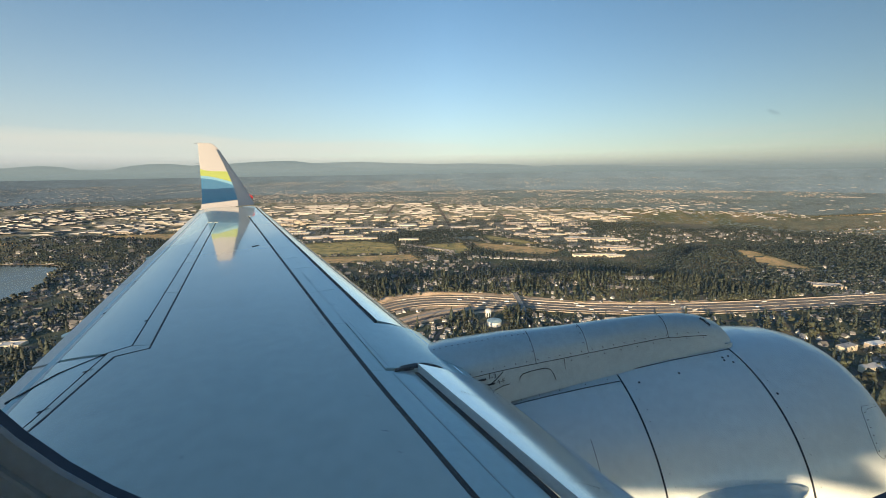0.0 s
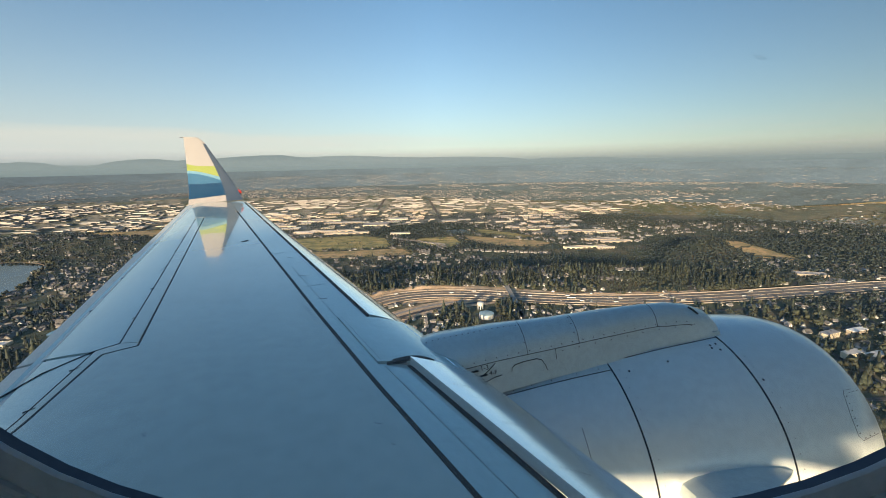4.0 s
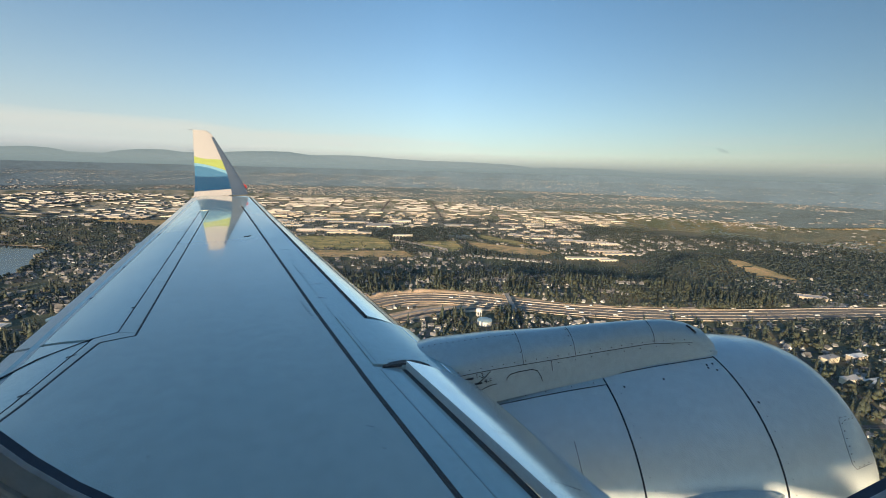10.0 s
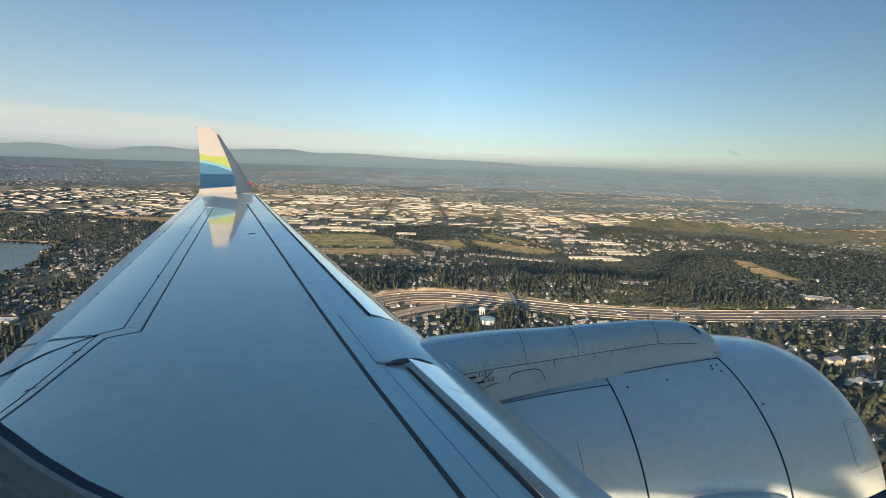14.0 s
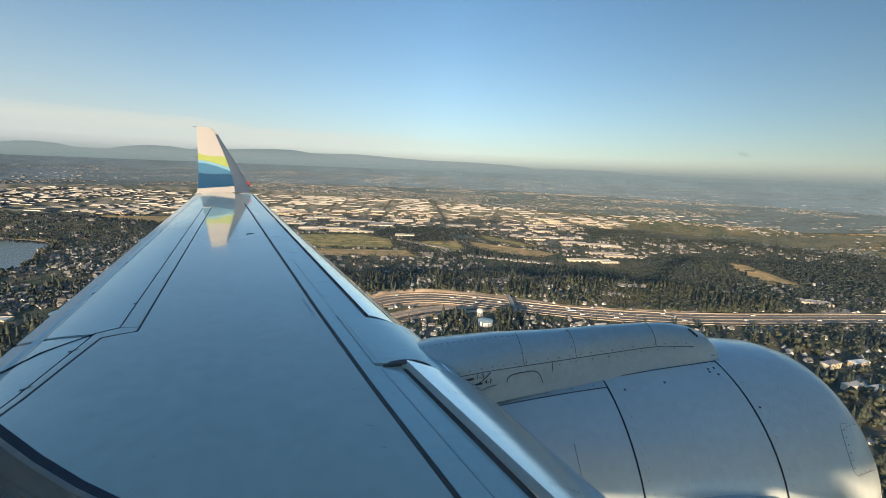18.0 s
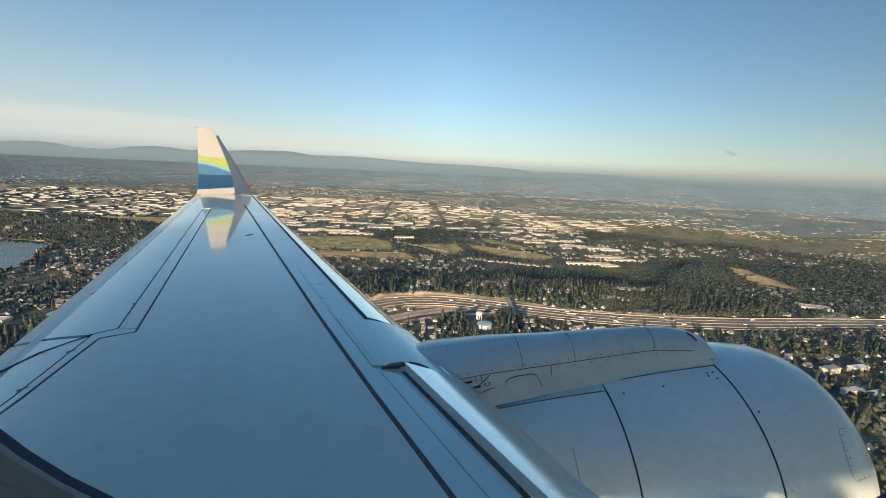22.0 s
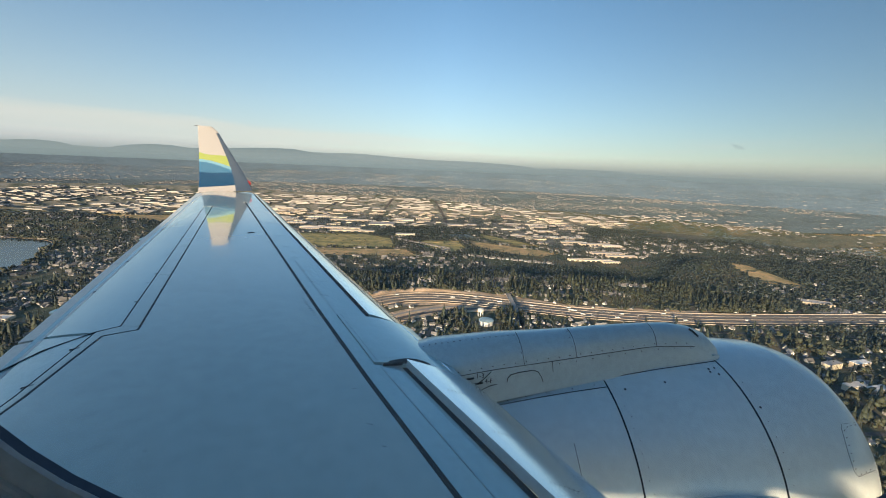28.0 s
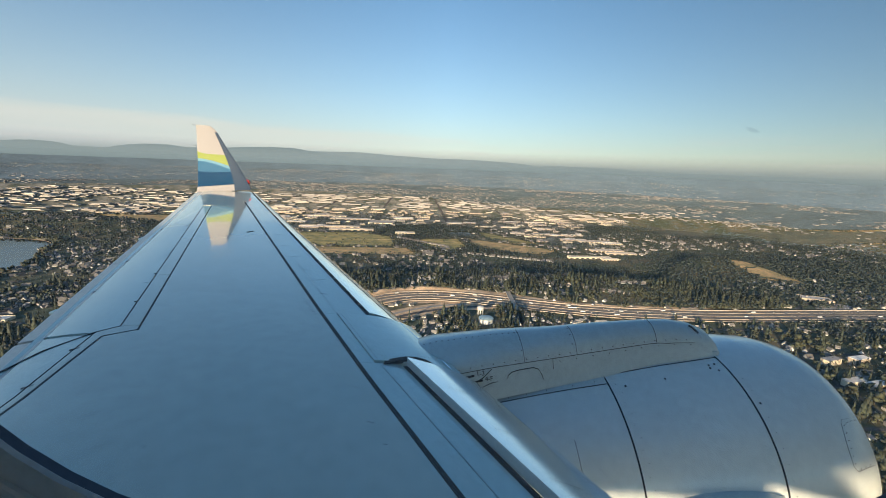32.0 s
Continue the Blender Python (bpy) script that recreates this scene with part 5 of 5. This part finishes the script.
for _ in range(7000):
    a, b = fan(1, 450, 2300)
    if b[0] < rim(a[0]) - 15 and (a[0] < 500 or rng.random() < 0.4) and lump(a, b, 260, 5)[0] > 0.40 + 0.10 * min(1.0, max(0.0, (a[0] - 450) / 400.0)):
        spots.append((a[0], b[0], rng.uniform(0, 3.14)))
sx, sy = np.array([s[0] for s in spots]), np.array([s[1] for s in spots])
ok = clear(sx, sy) & (np.hypot(sx, sy) > 430) & (np.abs(np.degrees(np.arctan2(sx, sy))) < 62)
for q in ROOF_SPOTS + list(tank_spot):
    ok &= np.hypot(sx - q[0], sy - q[1]) > 60
ok &= ~((np.abs(sx - 1250) < 140) & (np.abs(sy - 1180) < 85))
taken = {}
near, rest = [], []
for i in np.argsort(np.hypot(sx, sy)):
    if not ok[i]:
        continue
    x, y, t = spots[i]
    cell = (int(x // 17), int(y // 17))
    if any((cell[0] + a, cell[1] + b) in taken and math.hypot(x - taken[(cell[0] + a, cell[1] + b)][0], y - taken[(cell[0] + a, cell[1] + b)][1]) < 16 for a in (-1, 0, 1) for b in (-1, 0, 1)):
        continue
    taken[cell] = (x, y)
    ang = math.degrees(math.atan2(x, y))
    seen = (-13 < ang < 30 and 880 < math.hypot(x, y) < 1150) or (ang < -44 and math.hypot(x, y) < 1400) or (ang > 46 and math.hypot(x, y) < 1100)
    (near if seen and len(near) < 280 else rest).append((x, y, t))
models = [house("houses on the plateau", *q) for q in ((11, 8.5, 3.6), (14, 9, 5.4), (9.5, 9.5, 4.2))]
for i, (x, y, t) in enumerate(near):
    m = Matrix.Translation(put(x, y)[0]) @ Matrix.Rotation(t, 4, "Z")
    if i < 3:
        models[i].matrix_basis = m
    else:
        copy_thing(models[i % 3], m)
kit = house_kit(1.0, 1.0, 0.55, 0.45)
unit = [([(vx if abs(vx) <= 0.5 else math.copysign(0.55, vx), vy if abs(vy) <= 0.5 else math.copysign(0.56, vy), vz) for vx, vy, vz in kv], kf) for kv, kf in kit]
gather("houses", [q[0] for q in rest], [q[1] for q in rest], [(rng.uniform(9, 15), rng.uniform(8, 11), rng.uniform(5, 8)) for _ in rest], [q[2] for q in rest], unit, [M["house_wall"], M["roof_grey"]], "scattered small houses among trees", "houses")

# valley and far houses
x, y = fan(15000, 1380, 9500, 1.6)
keep = clear(x, y) & (works(x, y) == 0) & (lump(x, y, 420, 21) > np.where(x < 0, 0.44, 0.52))
x, y = x[keep][:7000], y[keep][:7000]
far = np.hypot(x, y)
gather("houses", x, y, [(rng.uniform(10, 22) * (1 + f / 7000), rng.uniform(9, 14), rng.uniform(5, 9)) for f in far], rng.uniform(0, 3.14, len(x)), unit, [M["house_wall"], M["roof_grey"]], "pale specks of houses across the valley", "houses")
# a terrace along the valley edge
gather("houses", [q[0] for q in row], [q[1] for q in row], [(11, 10, 8)] * len(row), [0.1 + 0.05 * math.sin(k) for k in range(len(row))], unit, [M["tank"], M["roof_grey"]], "terrace of pale new houses at the slope", "houses")


# halls of the valley
def hall(w, d, h, bays):
    ob = thing("warehouse", "low flat-roofed warehouse with a pale roof and tan walls", "warehouse", group="warehouses of the valley")
    t = 0.6
    wv, wf, _ = joined([box(-w / 2, w / 2, -d / 2, -d / 2 + t, 0, h), box(-w / 2, w / 2, d / 2 - t, d / 2, 0, h), box(-w / 2, -w / 2 + t, -d / 2 + t, d / 2 - t, 0, h), box(w / 2 - t, w / 2, -d / 2 + t, d / 2 - t, 0, h)])
    piece("wall", wv, wf, M["hall_wall"], ob)
    piece("roof", *box(-w / 2 + t, w / 2 - t, -d / 2 + t, d / 2 - t, h - 1.4, h - 0.8), M["flat_roof"], ob)
    for k in range(bays):
        x = -w / 2 + (k + 0.5) * w / bays
        piece("dock_door", *box(x - w / bays * 0.3, x + w / bays * 0.3, -d / 2 - 0.06, -d / 2 + 0.06, 0.3, h * 0.55), M["dark_glass"], ob)
    for k in range(2):
        x, y = (k - 0.5) * w * 0.45, d * (0.15 - 0.3 * k)
        piece("roof_unit", *box(x - 2.5, x + 2.5, y - 2, y + 2, h - 0.8, h + 1.4), M["concrete"], ob)
    return ob


halls = []
gridturn = radians(4.0)
c, s = math.cos(gridturn), math.sin(gridturn)
for u in np.arange(-5200, 3300, 112.0):
    for v in np.arange(1900, 5900, 92.0):
        if abs((u + 60) % 600) < 62 or abs(v % 830) < 52:
            continue
        a = u + rng.uniform(-52, 52)
        b = v + rng.uniform(-34, 34)
        x, y = a * c - b * s + 300, a * s + b * c
        dense = min(0.95, max(0.3, 3.0 * float(lump(np.array(x), np.array(y), 300, 17)) - 0.7))
        if rng.random() < works(np.array(x), np.array(y)) * dense and clear(np.array([x]), np.array([y]))[0] and abs(math.degrees(math.atan2(x, y))) < 60:
            w, d = 30 + (120 if x > -1300 else 200) * rng.random() ** 1.3, 24 + 56 * rng.random() ** 1.2
            if rng.random() < 0.3:
                w, d = w * 0.5, d * 0.6
            halls.append((math.hypot(x, y), x, y, w, d, rng.uniform(5.5, 10)))
# the long white roofs nearest the river woods
for x, y, w, d in LONG_ROOFS:
    halls.append((math.hypot(x, y) - 900, x, y, w, d, 10))
halls.sort()
kinds = [hall(92, 60, 10, 6), hall(118, 52, 9, 8), hall(70, 74, 11, 4), hall(104, 40, 9, 7)]
for i, (r, x, y, w, d, h) in enumerate(halls[:260]):
    p, k = put(x, y)
    kd = kinds[i % 4]
    bw, bd, bh = ((92, 60, 10), (118, 52, 9), (70, 74, 11), (104, 40, 9))[i % 4]
    m = Matrix.Translation(p) @ Matrix.Rotation(gridturn, 4, "Z")
    if i < 4:
        kd.matrix_basis = m
        ob = kd
    else:
        ob = copy_thing(kd, m)
    ob.scale = (w / bw * k, d / bd * k, h / bh * k)
shape = [box(-0.5, 0.5, -0.5, 0.5, 0, 0.93), box(-0.48, 0.48, -0.48, 0.48, 0.93, 1.0)]
rest = halls[260:]
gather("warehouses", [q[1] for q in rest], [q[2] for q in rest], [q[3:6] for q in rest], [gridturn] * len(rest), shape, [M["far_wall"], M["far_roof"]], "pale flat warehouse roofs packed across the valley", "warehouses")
# far sheds and malls as bright specks
x, y = fan(15000, 4600, 24000, 1.7)
keep = (works(x, y) < 0.5) & (rng.random(len(x)) < np.clip(2.4 * lump(x, y * 0.5, 600, 31) - 0.85, 0.03, 0.75) * (1 - 0.72 * np.clip(x / y + 0.1, 0, 0.9) / 0.9))
x, y = x[keep], y[keep]
far = np.hypot(x, y)
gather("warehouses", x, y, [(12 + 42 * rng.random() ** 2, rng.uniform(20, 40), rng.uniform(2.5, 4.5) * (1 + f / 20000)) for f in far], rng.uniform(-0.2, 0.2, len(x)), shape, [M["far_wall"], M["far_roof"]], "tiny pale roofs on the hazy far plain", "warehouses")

# lakeside trees
sx, sy = [], []
for (x0, y0), (x1, y1) in zip(LAKE, LAKE[1:]):
    n = int(math.hypot(x1 - x0, y1 - y0) / 7)
    for k in range(n):
        out = Vector((y0 - y1, x1 - x0)).normalized() * abs(rng.normal(0, 14))
        sx.append(x0 + (x1 - x0) * k / n + out.x + rng.normal(0, 5))
        sy.append(y0 + (y1 - y0) * k / n + out.y + rng.normal(0, 5))
sx, sy = np.array(sx), np.array(sy)
ok = ~inside(LAKE, sx, sy)
scatter("shore_trees", sx[ok], sy[ok], rng.uniform(7, 18, ok.sum()), rng.uniform(0.8, 1.4, ok.sum()), [broadleaf_kit(5, 23)], [M["broadleaf"]], "olive trees lining the shore of the lake", "trees")

# streets of the works grid
for k in range(-5, 4):
    a = k * 600 - 60 + 25
    road("street", [(a * c - b * s + 300, a * s + b * c) for b in (3120 if a < 600 else 2750, 3600, 4600, 5600)], 30, M["asphalt"], "straight wide street between warehouses", "street", 0.7)

# big box stores on the plateau
for (x, y), (w, d, h), t in zip(ROOF_SPOTS[:2], ((70, 26, 7), (88, 40, 12)), (0.1, -0.35)):
    store = hall(w, d, h, 7)
    store.matrix_basis = Matrix.Translation(put(x, y)[0]) @ Matrix.Rotation(t, 4, "Z")
    tagged(store, "long pale flat-roofed store beside a car park", "store")
LOT = [(1170, 1160), (1204, 1135), (1300, 1148), (1350, 1170), (1290, 1222), (1210, 1210)]
sheet("car_park", LOT, M["concrete"], "pale car park full of vehicles", "car park", 1.0)


# apartment blocks
def block(w, d, floors):
    ob = thing("apartment_block", "tan apartment block with rows of dark windows and a pale roof", "apartment block", group="apartment blocks on the plateau")
    h = 3.1 * floors
    piece("wall", *box(-w / 2, w / 2, -d / 2, d / 2, 0, h), M["hall_wall"], ob)
    piece("roof", *box(-w / 2 - 0.5, w / 2 + 0.5, -d / 2 - 0.5, d / 2 + 0.5, h, h + 0.7), M["flat_roof"], ob)
    for f in range(floors):
        for k in range(int(w / 5)):
            x = -w / 2 + 2.5 + 5 * k
            piece("window", *box(x - 1.1, x + 1.1, -d / 2 - 0.06, -d / 2 + 0.06, 3.1 * f + 0.9, 3.1 * f + 2.4), M["dark_glass"], ob)
    return ob


first = None
for x, y, t in ((858, 790, 0.3), (815, 700, 0.25), (850, 690, 0.25), (930, 800, 0.25), (-980, 700, -0.2), (-1040, 760, -0.2)):
    m = Matrix.Translation(put(x, y)[0]) @ Matrix.Rotation(t, 4, "Z")
    if first is None:
        first = block(44, 15, 4)
        first.matrix_basis = m
    else:
        copy_thing(first, m)


# water tower and round reservoir
def round_wall(r, z0, z1, n=32, r1=None):
    r1 = r if r1 is None else r1
    return [[(q * math.cos(2 * math.pi * k / n), q * math.sin(2 * math.pi * k / n), z) for k in range(n)] for q, z in ((r, z0), (r1, z1))]


tower = thing("water_tower", "white water tower with ribbed legs beside a reservoir", "water tower", put(*tank_spot[0])[0])
piece("bowl", *loft(round_wall(4, 16, 18, 32, 11) + round_wall(12.5, 21, 29) + round_wall(9, 31.5, 33, 32, 2)), M["tank"], tower, "", True)
for k in range(8):
    a = k * math.pi / 4
    piece("leg", *loft([[(10.5 * math.cos(a) + 0.8 * math.cos(b), 10.5 * math.sin(a) + 0.8 * math.sin(b), z) for b in np.linspace(0, 6.28, 7)[:-1]] for z in (0, 24)]), M["tank"], tower)
piece("riser", *loft(round_wall(2.2, 0, 17, 16)), M["tank"], tower)
tower.scale = (0.72, 0.72, 0.68)
tank = thing("reservoir_tank", "round white reservoir tank with a pale blue-green roof", "tank", put(*tank_spot[1])[0])
piece("wall", *loft(round_wall(19, 0, 11)), M["tank"], tank, "", False)
piece("roof", *loft(round_wall(19.4, 11, 11.6) + round_wall(10, 13, 13.4, 32, 0.5)), M["tank_roof"], tank, "", True)
tower2 = thing("water_tower", "slim white standpipe tower among houses", "water tower", put(1960, 1420)[0])
piece("shaft", *loft(round_wall(9, 0, 34) + round_wall(6, 36, 37, 32, 0.5)), M["tank"], tower2, "", True)

# overpass across the highway
bridge = thing("overpass", "pale concrete road bridge over the highway", "bridge", put(216, 1120)[0])
piece("deck", *box(-7, 7, -82, 82, 6.2, 7.6), M["concrete"], bridge)
for sgn in (-1, 1):
    piece("parapet", *box(sgn * 6.6 - 0.3, sgn * 6.6 + 0.3, -82, 82, 7.6, 8.7), M["concrete"], bridge)
for y in (-44, 4, 42):
    piece("pier", *box(-5, 5, y - 1, y + 1, 0, 6.2), M["concrete"], bridge)


# vehicles
def car(w, l, h, group):
    ob = thing("car", "small passenger car on the road", "car", group=group)
    piece("body", *loft([[(-l / 2 + a, -w / 2, 0.35), (-l / 2 + a, w / 2, 0.35), (-l / 2 + a, w / 2, z), (-l / 2 + a, -w / 2, z)] for a, z in ((0, 0.8), (l * 0.2, 0.95), (l * 0.75, 0.95), (l, 0.75))]), M["car"], ob)
    piece("cabin", *loft([[(a, -w / 2 + 0.1 + i, z) for a, z, i in ((x0, 0.95, 0), (x1, 0.95, 0), (x1 - 0.4, h, 0.15), (x0 + 0.3, h, 0.15))] if q == 0 else [(a, w / 2 - 0.1 - i, z) for a, z, i in ((x0, 0.95, 0), (x1, 0.95, 0), (x1 - 0.4, h, 0.15), (x0 + 0.3, h, 0.15))] for q, x0, x1 in ((0, -l * 0.32, l * 0.22), (1, -l * 0.32, l * 0.22))]), M["dark_glass"], ob)
    for a in (-0.3, 0.3):
        for b in (-1, 1):
            piece("wheel", *loft([[(a * l + 0.33 * math.cos(t), b * w / 2 + o, 0.33 + 0.33 * math.sin(t)) for t in np.linspace(0, 6.28, 9)[:-1]] for o in (-0.1, 0.1)]), M["seal"], ob)
    return ob


def truck(group):
    ob = thing("truck", "white box truck on the highway", "truck", group=group)
    piece("box_body", *box(-6.5, 4.5, -1.25, 1.25, 1.0, 3.9), M["tank"], ob)
    piece("cab", *box(4.8, 7.2, -1.2, 1.2, 0.5, 3.0), M["car"], ob)
    for a in (-5, -3.7, 5.9):
        for b in (-1, 1):
            piece("wheel", *loft([[(a + 0.5 * math.cos(t), b * 1.1 + o, 0.5 + 0.5 * math.sin(t)) for t in np.linspace(0, 6.28, 9)[:-1]] for o in (-0.15, 0.15)]), M["seal"], ob)
    return ob


p = np.array(HIGHWAY, float)
models = [car(1.9, 4.7, 1.55, "highway traffic"), truck("highway traffic"), car(2.0, 5.2, 1.9, "highway traffic")]
made = 0
for i in range(150):
    x = rng.uniform(-250, 1750)
    y = float(np.interp(x, p[:, 0], p[:, 1]))
    slope = (float(np.interp(x + 20, p[:, 0], p[:, 1])) - y) / 20
    lane = rng.choice([33, 29, 26, 15, 11, 6, -9, -14, -19])
    m = Matrix.Translation(put(x, y + lane)[0] + Vector((0, 0, 1.75))) @ Matrix.Rotation(math.atan(slope) + (math.pi if lane > 0 else 0), 4, "Z")
    kd = models[i % 3 if i % 3 != 1 or i % 6 == 1 else 0]
    if i < 3:
        models[i].matrix_basis = m
    else:
        copy_thing(kd, m)
models = [car(1.9, 4.6, 1.5, "cars in the car park")]
lot = [(1180 + 10 * i + 3 * j, 1142 + 13 * j + 0.6 * i) for j in range(6) for i in range(14)]
for i, (x, y) in enumerate(lot):
    if not inside(LOT, np.array([x]), np.array([y]))[0] or rng.random() < 0.2:
        continue
    m = Matrix.Translation(put(x, y)[0] + Vector((0, 0, 1.05))) @ Matrix.Rotation(1.2, 4, "Z")
    copy_thing(models[0], m)
models[0].matrix_basis = Matrix.Translation(put(1250, 1180)[0] + Vector((0, 0, 1.05)))


# far ridges behind the plain: a glowing backdrop, daylight and haze painted into its tones
def ridge(dist, base, crest, low, high, label, fade=None):
    """A strip of far hills; low and high are its glow tones at the foot and the crest, fade the heights between which
    it thins out.
    """
    m = bpy.data.materials.new("glowing_haze_backdrop")
    m.use_nodes = True
    n, l = m.node_tree.nodes, m.node_tree.links
    b = n["Principled BSDF"]
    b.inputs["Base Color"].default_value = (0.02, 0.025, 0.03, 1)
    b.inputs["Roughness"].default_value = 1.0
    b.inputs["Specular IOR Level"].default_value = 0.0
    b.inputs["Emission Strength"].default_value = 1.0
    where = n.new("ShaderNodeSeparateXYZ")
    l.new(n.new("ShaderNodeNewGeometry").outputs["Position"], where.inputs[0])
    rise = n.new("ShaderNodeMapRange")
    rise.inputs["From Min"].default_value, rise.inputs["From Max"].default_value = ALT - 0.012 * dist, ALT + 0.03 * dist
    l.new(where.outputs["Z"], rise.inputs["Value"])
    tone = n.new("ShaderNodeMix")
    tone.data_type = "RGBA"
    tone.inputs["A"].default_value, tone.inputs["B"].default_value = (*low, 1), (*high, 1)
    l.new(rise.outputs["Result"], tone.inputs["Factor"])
    # the painted glow dims towards the south
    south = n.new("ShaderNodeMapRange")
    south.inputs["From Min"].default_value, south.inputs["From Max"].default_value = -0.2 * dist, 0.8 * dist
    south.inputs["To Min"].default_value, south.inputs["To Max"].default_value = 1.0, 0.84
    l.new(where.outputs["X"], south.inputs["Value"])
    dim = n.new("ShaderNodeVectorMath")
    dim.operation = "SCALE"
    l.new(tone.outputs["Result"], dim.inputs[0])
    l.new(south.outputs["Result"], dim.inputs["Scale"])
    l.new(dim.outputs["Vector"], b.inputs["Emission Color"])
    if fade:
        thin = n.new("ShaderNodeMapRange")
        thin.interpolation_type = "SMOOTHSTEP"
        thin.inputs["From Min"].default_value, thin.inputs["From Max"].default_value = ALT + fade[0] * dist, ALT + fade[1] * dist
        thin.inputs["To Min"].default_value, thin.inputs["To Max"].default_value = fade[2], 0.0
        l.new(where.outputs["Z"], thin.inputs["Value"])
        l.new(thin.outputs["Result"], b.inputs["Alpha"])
    verts, faces = [], []
    steps = 420
    for i in range(steps + 1):
        a = radians(-78 + 156 * i / steps)
        h = crest(math.degrees(a)) * dist
        for z in (ALT + base * dist, ALT + h):
            verts.append((dist * math.sin(a), dist * math.cos(a), z))
    faces = [(2 * i, 2 * i + 2, 2 * i + 3, 2 * i + 1) for i in range(steps)]
    return tagged(new("backdrop", mesh("glowing_haze_backdrop", verts, faces, m)), label, "hills", kind="structure")


def bumps(deg, seed):
    return sum(math.sin(deg * w + seed * 7.3 + k * 1.7) / (k + 1.5) for k, w in enumerate((0.13, 0.31, 0.67, 1.3, 2.9, 5.1)))


CREST = [(-80, 0.6), (-60, 0.5), (-50, 0.85), (-48, 1.0), (-45.7, 1.2), (-43.7, 1.1), (-42, 0.55), (-40.4, 0.5), (-39.2, 0.95), (-37.1, 1.27), (-34.5, 1.36), (-32.3, 1.15), (-29, 1.3), (-26, 1.55), (-23.4, 1.7), (-20.6, 1.65), (-17.8, 1.3), (-14, 0.9), (-9, 0.5), (-3, 0.1), (5, -0.2), (80, -0.4)]
BEHIND = [(-80, 0.9), (-41, 0.75), (-20, 1.35), (-17.8, 1.45), (-11.8, 1.55), (-7, 1.28), (-2.2, 1.12), (3.4, 1.12), (9, 0.95), (11.8, 0.7), (13, 0.5), (15.5, 0.68), (19.6, 0.66), (23, 0.62), (25.8, 0.4), (30, 0.2), (80, -0.2)]
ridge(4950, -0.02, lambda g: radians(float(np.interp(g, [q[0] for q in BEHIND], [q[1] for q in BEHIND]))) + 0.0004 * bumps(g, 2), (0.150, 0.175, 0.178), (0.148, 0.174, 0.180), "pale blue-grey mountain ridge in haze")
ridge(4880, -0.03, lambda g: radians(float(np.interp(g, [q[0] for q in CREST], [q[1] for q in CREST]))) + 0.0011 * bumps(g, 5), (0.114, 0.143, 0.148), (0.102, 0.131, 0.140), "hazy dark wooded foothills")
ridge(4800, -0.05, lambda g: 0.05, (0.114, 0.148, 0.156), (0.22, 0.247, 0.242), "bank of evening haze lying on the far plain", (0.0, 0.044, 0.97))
